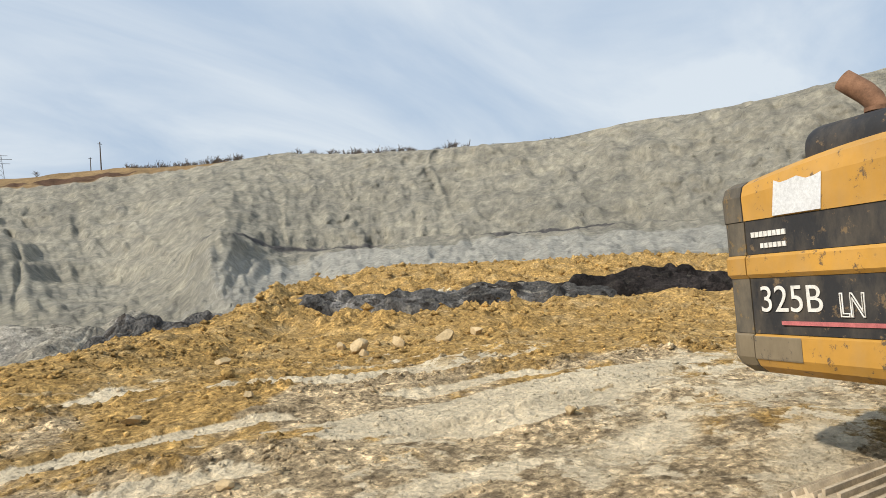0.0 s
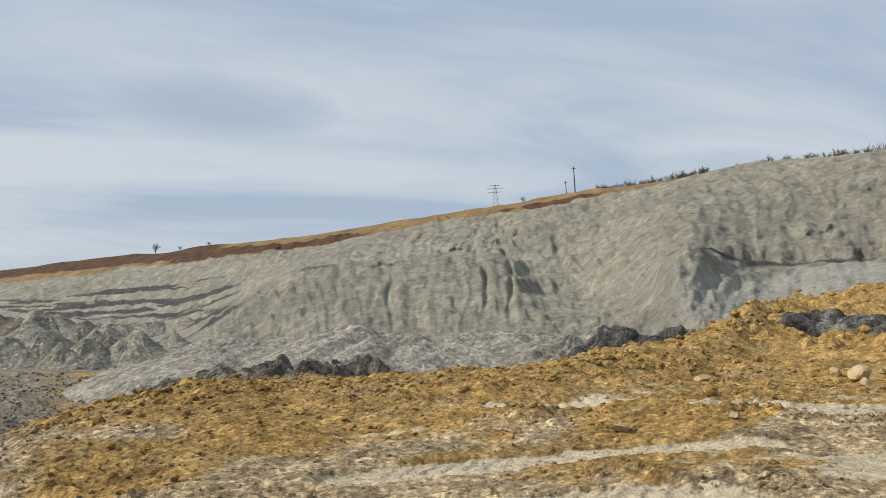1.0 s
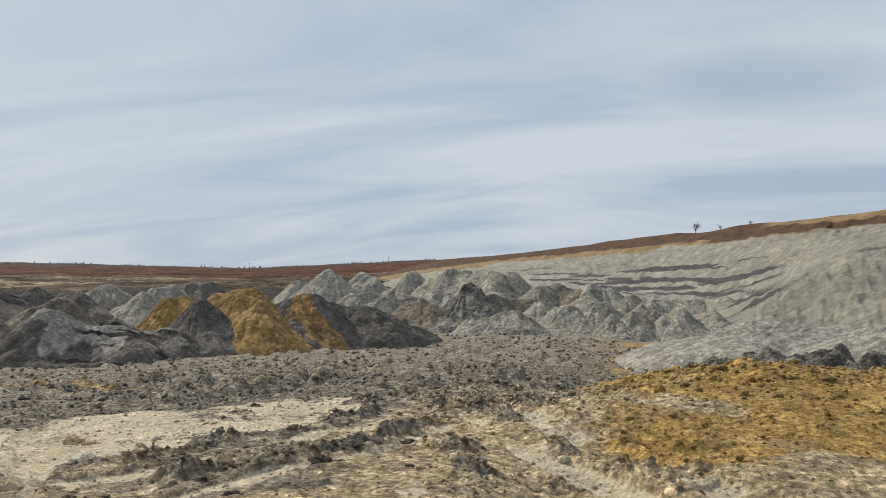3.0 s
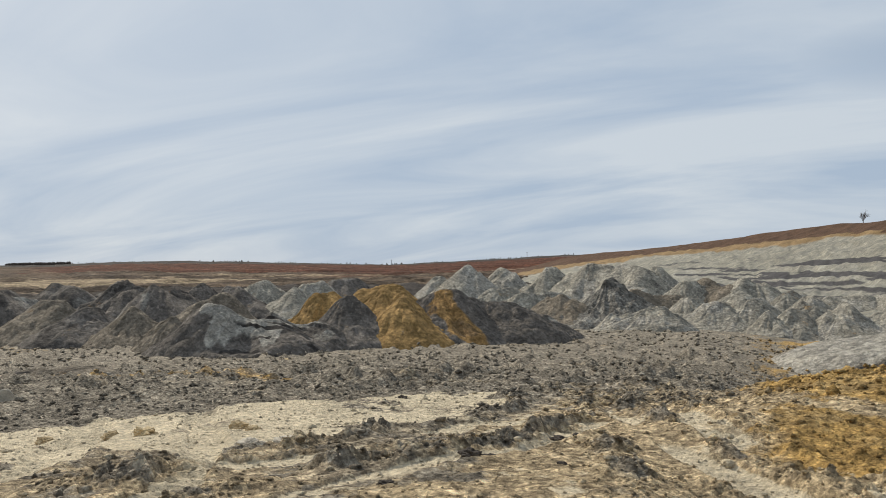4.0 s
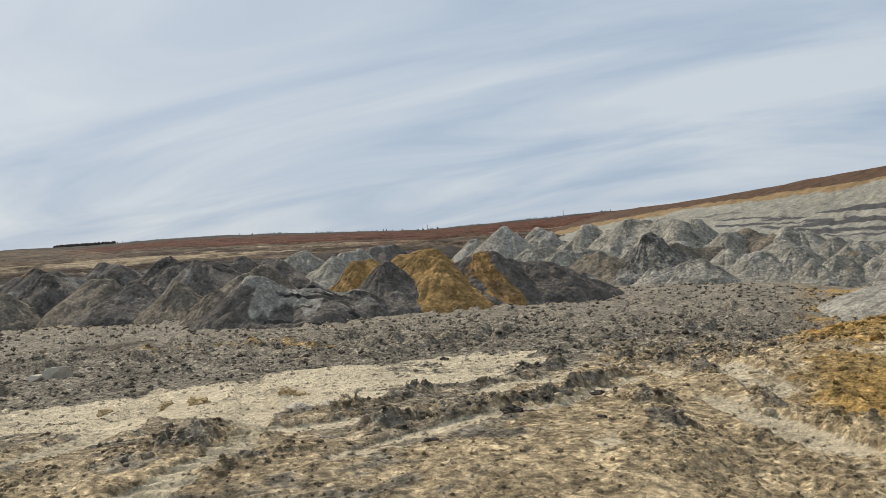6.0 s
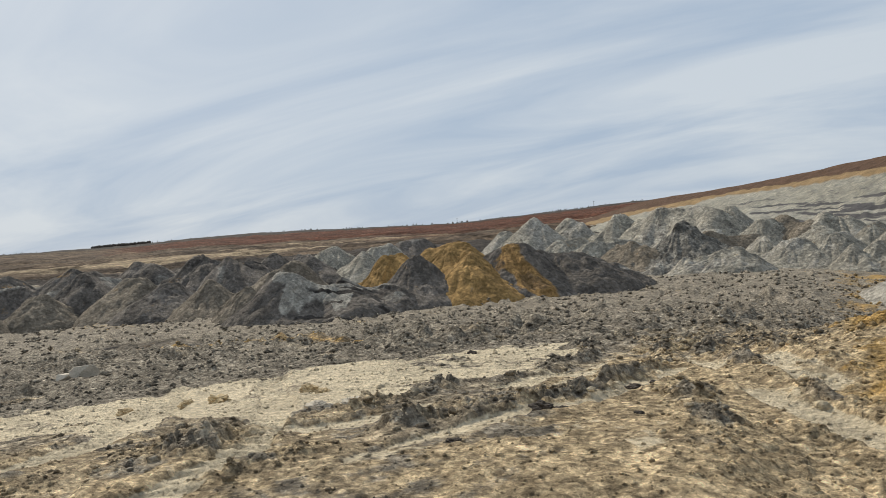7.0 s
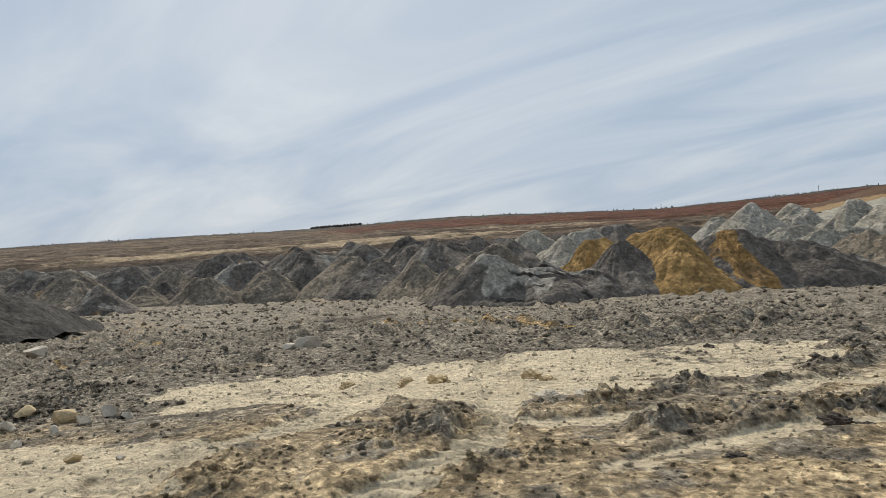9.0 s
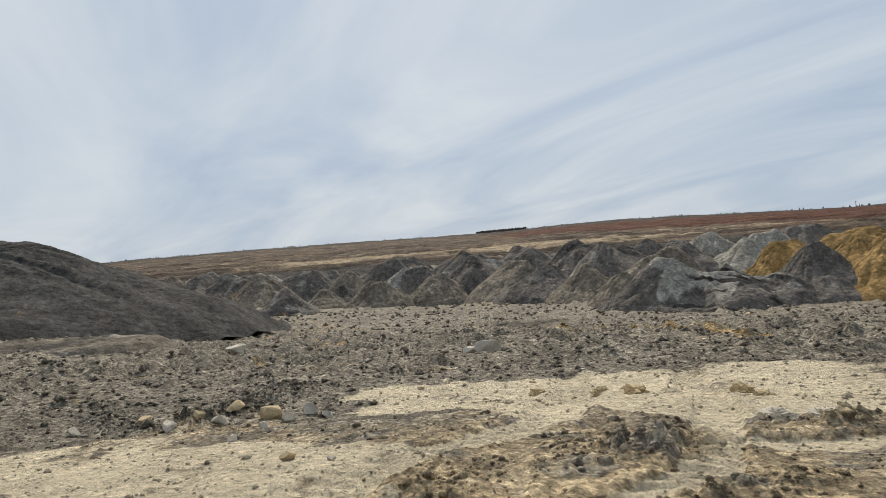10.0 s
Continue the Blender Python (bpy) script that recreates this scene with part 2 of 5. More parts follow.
def ground_material(name="pit_ground", loose=False):
    m = Mat(name, 0.95, spec=0.15)
    r, g, b = m.zones()[:3]
    grey = tone(m, (0.32, 0.29, 0.24), 0.35, 0.9)
    tan = tone(m, (0.63, 0.51, 0.335), 0.28, 1.3)
    ochre = tone(m, (0.53, 0.35, 0.13), 0.3, 1.6)
    ochre = m.mix(m.ramp(m.noise(0.7, 5, 0.7), 0.5, 0.72), ochre, tone(m, (0.56, 0.42, 0.22), 0.25, 2.0))
    pale = tone(m, (0.76, 0.65, 0.465), 0.16, 1.2)
    c = m.mix(m.worn(b, 0.9, 2.4, 0.13), tan, grey)
    c = m.mix(m.worn(r, 0.8, 2.4, 0.15), c, ochre)
    crust = m.worn(g, 0.9, 3.0, 0.09)
    c = m.mix(crust, c, pale)
    # shade in the gaps between crumbs painted darker, and coarse mottling drawn out by traffic; both faint on the
    # smooth dry crust
    much = m.math("SUBTRACT", 0.85, m.math("ADD", m.math("MULTIPLY", crust, 0.6), m.math("MULTIPLY", r, 0.3)))
    for pattern in (m.fragments(13, (0.62, 0.61, 0.6), (1.34, 1.33, 1.31)), m.fragments(4.2, (0.72, 0.71, 0.7), (1.25, 1.24, 1.23), 0.5), m.fragments(34, (0.7, 0.69, 0.68), (1.25, 1.25, 1.24)),
                    m.ramp(m.cells(11), 0.3, 0.75, (0.62, 0.6, 0.58), (1.2, 1.2, 1.19)),
                    m.ramp(m.noise(22, 4, 0.8), 0.36, 0.64, (0.74, 0.73, 0.72), (1.2, 1.2, 1.19)),
                    m.ramp(m.noise(1.3, 7, 0.75, (0.8, 1.6, 1)), 0.34, 0.66, (0.68, 0.67, 0.66), (1.32, 1.31, 1.29)),
                    m.ramp(m.noise(6, 6, 0.8), 0.38, 0.62, (0.62, 0.61, 0.6), (1.36, 1.35, 1.33))):
        c = m.mix(much, c, m.mix(1.0, c, pattern, "MULTIPLY"))
    if loose:
        c = m.mix(1.0, c, m.ramp(m.t.nodes.new("ShaderNodeNewGeometry").outputs["Random Per Island"], 0.0, 1.0, (0.8,) * 3, (1.16,) * 3), "MULTIPLY")
    m.colour(c)
    m.bump((m.noise(2.2, 8, 0.78), 0.85, 0.2), (m.cells(7), 0.8, 0.06), (m.cells(19), 0.9, 0.03), (m.noise(45, 6, 0.85), 0.9, 0.014))
    return m.m


def wall_material():
    m = Mat("sand_face", 0.97, spec=0.1)
    r, g, b = m.zones()[:3]
    base = tone(m, (0.365, 0.35, 0.30), 0.14, 0.07)
    blotch = m.ramp(m.noise(0.28, 7, 0.7, (1, 1, 1.6)), 0.32, 0.7, (0.74, 0.75, 0.77), (1.16, 1.13, 1.06))
    streak = m.ramp(m.noise(0.55, 6, 0.7, (1, 1, 0.16)), 0.36, 0.66, (0.8, 0.81, 0.82), (1.14, 1.13, 1.1))
    base = m.mix(1.0, base, streak, "MULTIPLY")
    base = m.mix(0.3, base, m.mix(1.0, base, m.fragments(1.1, (0.72, 0.72, 0.72), (1.22, 1.21, 1.2), 0.6), "MULTIPLY"))
    base = m.mix(1.0, base, blotch, "MULTIPLY")
    speck = m.ramp(m.noise(1.3, 6, 0.8), 0.38, 0.62, (0.78, 0.78, 0.79), (1.14, 1.13, 1.11))
    base = m.mix(1.0, base, speck, "MULTIPLY")
    # scattered dark specks put the shade of small holes into the colour
    pit_shade = m.ramp(m.noise(1.1, 5, 0.8), 0.62, 0.68, (1, 1, 1), (0.30, 0.30, 0.32))
    base = m.mix(0.8, base, m.mix(1.0, base, pit_shade, "MULTIPLY"))
    soil = m.mix(m.worn(b, 0.9, 0.15), tone(m, (0.29, 0.20, 0.105), 0.3, 0.25), tone(m, (0.115, 0.07, 0.046), 0.35, 0.3))
    pale = tone(m, (0.42, 0.41, 0.365), 0.14, 0.3)
    dark = tone(m, (0.10, 0.095, 0.095), 0.3, 0.5)
    c = m.mix(m.worn(g, 0.6, 0.5), base, m.mix(1.0, pale, speck, "MULTIPLY"))
    c = m.mix(m.worn(b, 0.9, 0.5), c, dark)
    c = m.mix(m.worn(r, 0.5, 0.3), c, soil)
    m.colour(c)
    m.bump((m.noise(0.4, 8, 0.75, (1, 1, 0.6)), 0.6, 1.2), (m.noise(2.2, 7, 0.8), 0.8, 0.35), (m.noise(7, 5, 0.8), 0.6, 0.1))
    return m.m


def heap_material(name, c, spread=0.25, lump=0.6):
    m = Mat(name, 0.96, spec=0.12)
    r, g, b = m.zones()[:3]
    base = tone(m, c, spread, 0.35)
    base = m.mix(m.worn(r, 0.8, 0.8), base, tone(m, (0.37, 0.225, 0.09), 0.2, 0.8))
    base = m.mix(m.worn(g, 0.8, 0.9), base, tone(m, (0.40, 0.375, 0.325), 0.18, 0.8))
    base = m.mix(m.worn(b, 0.8, 0.9), base, tone(m, (0.07, 0.062, 0.056), 0.3, 0.8))
    speck = m.ramp(m.noise(2.6, 6, 0.82), 0.34, 0.66, (0.55, 0.55, 0.55), (1.32, 1.31, 1.3))
    base = m.mix(1.0, base, speck, "MULTIPLY")
    for size in (1.6, 4.5):
        base = m.mix(min(1.0, 0.35 + 0.6 * (lump - 0.4)), base, m.mix(1.0, base, m.fragments(size, (0.5, 0.5, 0.5), (1.45, 1.44, 1.42)), "MULTIPLY"))
    m.colour(base)
    m.bump((m.noise(1.2, 7, 0.75), lump, 0.5), (m.cells(2.6), lump, 0.2), (m.noise(7, 6, 0.8), lump, 0.14), (m.cells(11), lump, 0.05))
    return m.m


def far_material():
    m = Mat("far_terraces", 0.97, spec=0.1)
    r, g, b = m.zones()[:3]
    base = tone(m, (0.11, 0.085, 0.066), 0.3, 0.03)
    patch = m.ramp(m.noise(0.03, 7, 0.75, (1, 1, 5)), 0.42, 0.62)
    base = m.mix(patch, base, tone(m, (0.20, 0.15, 0.105), 0.3, 0.04))
    c = m.mix(m.worn(r, 0.8, 0.05), base, tone(m, (0.125, 0.055, 0.035), 0.3, 0.04))
    c = m.mix(m.worn(g, 1.1, 0.06), c, tone(m, (0.45, 0.36, 0.245), 0.3, 0.05))
    c = m.mix(m.worn(b, 0.7, 0.08), c, tone(m, (0.085, 0.075, 0.068), 0.3, 0.06))
    speck = m.ramp(m.noise(0.35, 6, 0.85), 0.36, 0.64, (0.42, 0.42, 0.42), (1.5, 1.47, 1.43))
    c = m.mix(1.0, c, m.ramp(m.noise(0.06, 6, 0.8, (1, 1, 6)), 0.4, 0.6, (0.6, 0.58, 0.56), (1.4, 1.38, 1.36)), "MULTIPLY")
    c = m.mix(1.0, c, speck, "MULTIPLY")
    m.colour(c)
    m.bump((m.noise(0.12, 8, 0.8), 0.9, 4.0), (m.noise(0.6, 6, 0.8), 0.8, 1.0))
    return m.m


def plain_material(name, c, rough=0.9, metal=0.0, spread=0.2, scale=4.0, lump=0.3, depth=0.01, spec=0.3):
    m = Mat(name, rough, metal, spec)
    m.colour(tone(m, c, spread, scale))
    m.bump((m.noise(scale * 3, 5, 0.7), lump, depth), (m.noise(scale * 15, 4, 0.7), lump, depth * 0.3))
    return m.m


def paint_material(name, c, wear=0.5, rough=0.42, grime=(0.09, 0.065, 0.045)):
    """Machine paint with dust, scuffs and rust along its wear."""
    m = Mat(name, rough, 0.0, 0.4)
    base = m.mix(1.0, m.mix(0.0, c, c), m.ramp(m.noise(2.2, 5, 0.6), 0.3, 0.7, (0.8, 0.8, 0.8), (1.1, 1.1, 1.1)), "MULTIPLY")
    dust = m.ramp(m.noise(3.5, 6, 0.7, (1, 1, 0.45)), 0.45, 0.75)
    base = m.mix(m.math("MULTIPLY", dust, 0.45 * wear), base, (0.30, 0.24, 0.16))
    chips = m.ramp(m.noise(9, 7, 0.75), 0.62 - 0.06 * wear, 0.66 - 0.04 * wear)
    base = m.mix(m.math("MULTIPLY", chips, 0.9), base, grime)
    scuffs = m.ramp(m.noise(30, 4, 0.8, (0.25, 0.25, 1.0)), 0.68, 0.74)
    base = m.mix(m.math("MULTIPLY", scuffs, 0.35 * wear), base, (0.42, 0.38, 0.30))
    m.colour(base)
    m.link(m.ramp(m.noise(3.5, 6, 0.7), 0.3, 0.7, (rough * 0.85,) * 3, (0.8,) * 3), m.b.inputs["Roughness"])
    m.bump((m.noise(4, 4, 0.6), 0.25, 0.02), (m.noise(26, 4, 0.7), 0.2, 0.004))
    return m.m


GROUND, LOOSE, WALL, FAR = ground_material(), ground_material("loose_clods", True), wall_material(), far_material()
GREY_HEAP = heap_material("grey_spoil", (0.35, 0.325, 0.27))
DARK_HEAP = heap_material("dark_spoil", (0.175, 0.155, 0.135), 0.3)
OCHRE_HEAP = heap_material("ochre_sand", (0.34, 0.215, 0.085), 0.2, 0.45)
BIG_DARK = heap_material("black_grey_spoil", (0.085, 0.08, 0.073), 0.3)
CLOD_HEAP = heap_material("clay_clods", (0.30, 0.275, 0.235), 0.4, 1.0)
COBBLE_HEAP = heap_material("broken_rock", (0.27, 0.255, 0.225), 0.5, 1.0)
OLIVE_HEAP = heap_material("olive_spoil", (0.235, 0.20, 0.155))
COAL = heap_material("coal", (0.042, 0.036, 0.035), 0.45, 1.0)
DUSTY_COAL = heap_material("dusty_coal", (0.21, 0.205, 0.20), 0.6, 1.0)
CLAY_STONE = plain_material("clay_stone", (0.46, 0.35, 0.20), spread=0.3, scale=3, lump=0.6, depth=0.03)
GREY_STONE = plain_material("grey_stone", (0.50, 0.44, 0.35), spread=0.3, scale=3, lump=0.6, depth=0.03)
DARK_CLOD = plain_material("dark_clod", (0.06, 0.048, 0.038), spread=0.3, scale=6)
BARK = plain_material("bark", (0.10, 0.08, 0.065))
STEEL_GREY = plain_material("weathered_steel", (0.22, 0.23, 0.24), 0.6, 0.6)

# ---- ground: one sheet, finest where the walk sees it nearest ----
EYE = 1.78


def polar(x, y):
    return np.degrees(np.arctan2(-x, y)), np.hypot(x, y)


RIM_AZ = [-100, -60, -53, -48, -45, -39, -33, -20, -5, 0, 5, 9]
RIM_R = [44, 44, 40, 25, 19, 16, 13.6, 13.6, 14.2, 13.5, 12.5, 12]
PALE_AREA = [(-4.7, 13.2), (-6.2, 12.0), (-7.4, 10.6), (-8.7, 9.2), (-10.0, 8.2), (-10.6, 6.8), (-11.4, 5.2), (-11.0, 4.4), (-9.0, 4.1), (-7.7, 4.3),
             (-6.7, 4.8), (-6.1, 5.2), (-5.6, 5.8), (-5.1, 6.4), (-4.7, 7.0), (-4.5, 8.0), (-4.5, 10.2)]
PALE_NEAR = [(-10.9, 0.4), (-10.6, 1.4), (-9.2, 2.2), (-7.2, 2.3), (-6.2, 2.6), (-5.3, 2.9), (-5.0, 2.0), (-6.5, 0.6), (-8.5, -0.8)]
PALE_GRAVEL = [(-2.5, 8.2), (-1.9, 7.6), (-1.5, 6.5), (-1.0, 5.4), (-1.6, 4.2), (-2.1, 4.8), (-2.3, 6.0)]
PALE_STRIP = [(-4.1, 8.2), (-3.7, 9.0), (-3.4, 8.8), (-3.5, 7.4), (-3.7, 6.8)]
PALE_MACHINE = [(3.8, 2.2), (5.2, 4.2), (8.2, 3.6), (12.5, 2.6), (13.5, -2), (6, -3), (3, -1)]
BERMS = [  # height, half width, line
    (0.17, 0.16, [(-5.35, 5.7), (-4.8, 6.6), (-4.5, 7.6), (-4.3, 8.7), (-4.35, 10.1), (-4.4, 11.3), (-4.7, 14.0)]),
    (0.16, 0.18, [(-4.0, 3.9), (-3.9, 4.6), (-3.8, 5.3), (-3.4, 5.9), (-3.1, 6.8), (-2.9, 7.5), (-2.7, 9.3), (-3.0, 12.5)]),
    (0.17, 0.36, [(-5.2, 2.9), (-5.25, 3.6), (-5.2, 4.3), (-5.2, 5.0)]),
    (0.10, 0.24, [(-2.1, 7.9), (-1.5, 6.5), (-1.0, 5.5), (-0.4, 4.8)]),
]
BERMS += [
    (0.11, 0.18, [(-3.6, 16.4), (-2.4, 12.0), (-1.6, 9.3), (-0.7, 7.8), (0.4, 6.2)]),
    (0.10, 0.18, [(-3.0, 16.7), (-1.5, 11.2), (-0.7, 8.7), (-0.1, 7.5), (0.6, 6.6)]),
    (0.20, 0.45, [(-10.2, 2.1), (-10.9, 2.8), (-11.8, 3.4), (-12.6, 3.9)]),
    (0.12, 0.25, [(-13.5, 1.2), (-11.8, 1.9), (-10.2, 2.1)]),
    (0.08, 0.25, [(4.9, 7.8), (7.0, 6.3), (9.0, 4.7), (10.3, 3.0), (11.5, 1.6)]),
    (0.07, 0.2, [(4.0, 5.4), (5.4, 4.0), (6.4, 2.6), (7.3, 1.2)]),
]
RUTS = [  # half width, line: pressed-down wheel marks with lugs
    (0.30, [(-5.4, 1.8), (-6.2, 3.0), (-6.3, 3.8), (-6.7, 4.8), (-8.4, 6.6), (-9.8, 7.8)]),
    (0.22, [(-4.2, 3.1), (-4.4, 4.2), (-5.3, 5.4), (-6.3, 6.6), (-8.0, 8.2), (-9.5, 9.8)]),
    (0.22, [(-3.3, 4.4), (-3.2, 5.4), (-2.8, 6.4), (-2.5, 7.4), (-2.3, 9.0)]),
    (0.26, [(-4.7, 5.2), (-4.2, 6.2), (-3.9, 7.4), (-3.7, 9.0), (-3.9, 12)]),
    (0.24, [(-2.7, 11.8), (-1.9, 9.3), (-1.1, 7.7), (-0.3, 6.4), (0.6, 5.2)]),
    (0.26, [(-2.1, 11.6), (-1.1, 9.0), (-0.4, 7.7), (0.6, 6.3), (2.0, 5.2)]),
    (0.28, [(13, 1.6), (9.5, 3.4), (6.8, 4.9), (4.6, 6.0), (2.4, 6.6)]),
    (0.28, [(12, 0.2), (8.3, 2.0), (6.2, 3.2), (4.6, 4.4), (2.8, 5.2)]),
    (0.30, [(13, 4.3), (10, 6.2), (7.4, 7.6), (5.2, 8.4)]),
]


def base_height(az, r):
    """The lie of the land, without clods."""
    left = np.interp(az, [-10, 0, 8, 20, 62, 76, 88, 100], [0.3, 1.0, 1.35, 1.25, 1.0, 0.75, 0.25, 0.15])
    z = (-2.9 * np.clip((r - 9.5) / 39, 0, 1) - 1.6 * step(60, 150, r)) * left
    rim = np.interp(az, RIM_AZ, RIM_R)
    right = step(9, -3, az)
    fall = np.interp(az, [-52, -46, -30, -22, -5, 6], [0, 1, 1, 0.9, 0.62, 0.45])
    z = z - 4.6 * fall * right * step(0, 11, r - rim)
    bank = right * step(rim * 0.60, rim * 0.86, r) * step(rim + 2.0, rim - 0.3, r)
    high = np.interp(az, [-100, -60, -51, -46, -30, -10, 0, 6], [0.15, 0.25, 0.55, 0.35, 0.22, 0.32, 0.22, 0])
    z = z + bank * high
    z = z + np.interp(az, [-100, -84, -58, -52], [0.5, 0.6, 0.7, 0]) * step(25, 33, r) * step(-50, -56, az)
    return z


def land(x, y, detail=True):
    az, r = polar(x, y)
    z = base_height(az, r)
    left = step(2, 16, az)
    swell = np.interp(r - 1.1 * step(35, 60, az), [0, 3, 4.6, 5.4, 7, 8.5, 10.3, 12.5], [0, 0.08, 0.2, 0.2, 0.08, -0.06, -0.17, 0])
    z = z + left * swell
    z = z + (0.12 - 0.09 * left * step(30, 18, r)) * fbm(x * 0.25, y * 0.25, 3, 5) * step(1, 8, r) + 0.22 * fbm(x * 0.03, y * 0.03, 3, 9) * step(30, 90, r)
    if not detail:
        return z
    rim = np.interp(az, RIM_AZ, RIM_R)
    right = step(7, -1, az)
    wob = fbm(x * 0.5, y * 0.5, 3, 31)
    qx, qy = x + 0.55 * fbm(x * 0.9, y * 0.9, 4, 35), y + 0.55 * fbm(x * 0.9, y * 0.9, 4, 36)
    start = np.interp(az, [-100, -70, -50, -30, -17, -9, -4, 0, 4, 9], [11.8, 11.2, 9.8, 8.6, 8.4, 8.5, 9.4, 10.5, 11.5, 12.5])
    ochre = right * step(start - 1.2, start + 1.4, r + 0.7 * wob)
    pale = np.maximum.reduce([0.85 * inside(qx, qy, PALE_AREA, 0.35), 0.8 * inside(qx, qy, PALE_NEAR, 0.4), 0.5 * inside(qx, qy, PALE_GRAVEL, 0.4), 0.8 * inside(qx, qy, PALE_STRIP, 0.25), 0.5 * inside(qx, qy, PALE_MACHINE, 1.0)])
    pale = pale * (0.8 + 0.3 * fbm(x * 0.8, y * 1.6, 4, 37))
    smooth_ground = np.clip(pale, 0, 1)
    patch = step(0.0, 0.6, fbm(x * 0.5, y * 0.5, 4, 77))
    rough = (1 - 0.88 * smooth_ground) * (0.3 + 0.3 * ochre + 0.6 * patch)
    bank = ochre * step(rim * 0.62, rim * 0.8, r)
    berm_mask, crumble = np.zeros_like(x), np.zeros_like(x)
    for k, (high, wide, line) in enumerate(BERMS):
        d, _ = to_line(qx * 0.4 + x * 0.6, qy * 0.4 + y * 0.6, line)
        body = np.exp(-((d / (wide * 1.15)) ** 2)) * np.clip(0.65 + 0.75 * vnoise(x * 1.6, y * 1.6, 60 + k), 0, 1.4)
        berm_mask = np.maximum(berm_mask, body)
        z = z + high * body * 0.4
        crumble = np.maximum(crumble, body * high)
    z = z + crumble * (0.5 * clods(x / 0.21, y / 0.21, 71, 0.85) + 0.45 * clods(x / 0.11, y / 0.11, 72, 0.85))
    rut_mask = np.zeros_like(x)
    for k, (wide, line) in enumerate(RUTS):
        d, s = to_line(x, y, line)
        in_rut = step(wide * 1.1, wide * 0.8, d) * step(-0.75, -0.2, vnoise(x * 0.7, y * 0.7, 91 + k))
        z = z - 0.045 * in_rut + 0.05 * np.exp(-(((d - wide * 1.35) / 0.10) ** 2)) * np.clip(0.3 + 0.8 * vnoise(x * 2.2, y * 2.2, 90 + k), 0, 1)
        ux, uy = line[2][0] - line[1][0], line[2][1] - line[1][1]
        along = (x * ux + y * uy) / math.hypot(ux, uy) + 0.5 * np.abs(s)
        z = z + 0.022 * in_rut * step(-0.3, 0.3, np.sin(along * 2 * math.pi / 0.2)) * step(-0.5, 0.2, vnoise(x * 0.9, y * 0.9, 7 + k))
        rut_mask = np.maximum(rut_mask, in_rut)
    rough = rough * (1 - 0.8 * rut_mask) + 0.5 * np.clip(berm_mask, 0, 1)
    near = step(70, 30, r)
    z = z + near * rough * (0.035 * clods(x / 0.3, y / 0.3, 1, 0.4) + 0.035 * clods(x / 0.15, y / 0.15, 2, 0.6))
    z = z + near * (0.15 + rough) * 0.022 * clods(x / 0.09, y / 0.09, 3, 0.6)
    z = z + near * bank * 0.10 * clods(x / 0.8, y / 0.8, 4, 0.5)
    z = z + near * (0.25 + 0.75 * rough) * 0.022 * fbm(x * 4.0, y * 4.0, 5, 8, 0.65)
    z = z + step(12, 20, r) * step(120, 60, r) * (0.6 + 0.8 * step(-0.3, 0.5, fbm(x * 0.16, y * 0.16, 3, 67))) * (0.17 * clods(x / 0.9, y / 0.9, 6, 0.6) + 0.13 * clods(x / 0.42, y / 0.42, 68, 0.5) + 0.12 * fbm(x * 0.9, y * 0.9, 4, 66, 0.6))
    # masks: ochre clay, pale dry crust, grey clay
    grey = np.clip(step(-2.5, 2.5, az) * step(8.5, 12, r + wob) + 0.9 * step(14, 26, az), 0, 1)
    grey = grey * np.clip(0.9 + 0.3 * fbm(x * 0.4, y * 0.7, 4, 59) - 0.35 * step(40, 22, az) * step(8.5, 6, r), 0, 1)
    grey = grey * (0.6 + 0.4 * step(8, 13, r))
    grey = grey * (1 - 0.5 * step(30, 14, az) * step(20, 15, r))
    grey = np.maximum(grey, right * step(2, 6, r - rim))
    grey = np.maximum(grey, 0.6 * np.clip(berm_mask, 0, 1) * step(-6, 6, az))
    tint = step(0.35, 0.75, fbm(x * 0.09, y * 0.16, 3, 55)) * step(12, 18, r) * 0.55
    ochre = ochre * step(3, 0.5, r - rim) + 0.55 * tint * step(20, 40, az)
    ochre = np.maximum(ochre, 0.7 * right * step(5.5, 7.5, r) * step(-0.4, 0.3, fbm(x * 0.45, y * 0.8, 4, 61)))
    spots = inside(x, y, [(-30, 20), (-22, 21.5), (-13.4, 17.5), (-12.6, 16), (-21, 18.5)], 1.2)
    ochre = np.maximum(ochre, 0.55 * spots)
    tracks_pale = 0.75 * rut_mask * step(14, 9, r)
    pale = np.maximum(pale, np.clip(tracks_pale, 0, 1))
    streak = fbm((0.88 * x - 0.47 * y) * 0.16, (0.47 * x + 0.88 * y) * 1.1, 4, 57)
    pale = np.maximum(pale, step(0.2, 0.7, streak) * 0.7 * step(-8, -24, az) * step(15, 9, r))
    road = step(-56, -60, az) * np.exp(-(((r - 27 + 0.06 * (az + 80)) / 2.0) ** 2))
    pale = np.maximum(pale, 0.8 * road + 0.30 * step(-20, -40, az) * step(9.5, 7.5, r + wob) * step(-0.3, 0.4, fbm(x * 0.5, y * 0.8, 3, 58)))
    lumpy = np.clip(rough * 0.3 + 1.3 * np.clip(berm_mask, 0, 1) + 0.3 * bank + 0.25 * step(11, 16, r), 0, 1.6) * (1 - 0.85 * np.clip(pale, 0, 1)) * (1 - 0.6 * np.clip(ochre, 0, 1))
    return z, (ochre, np.clip(pale - 0.6 * np.clip(berm_mask, 0, 1), 0, 1), grey), lumpy


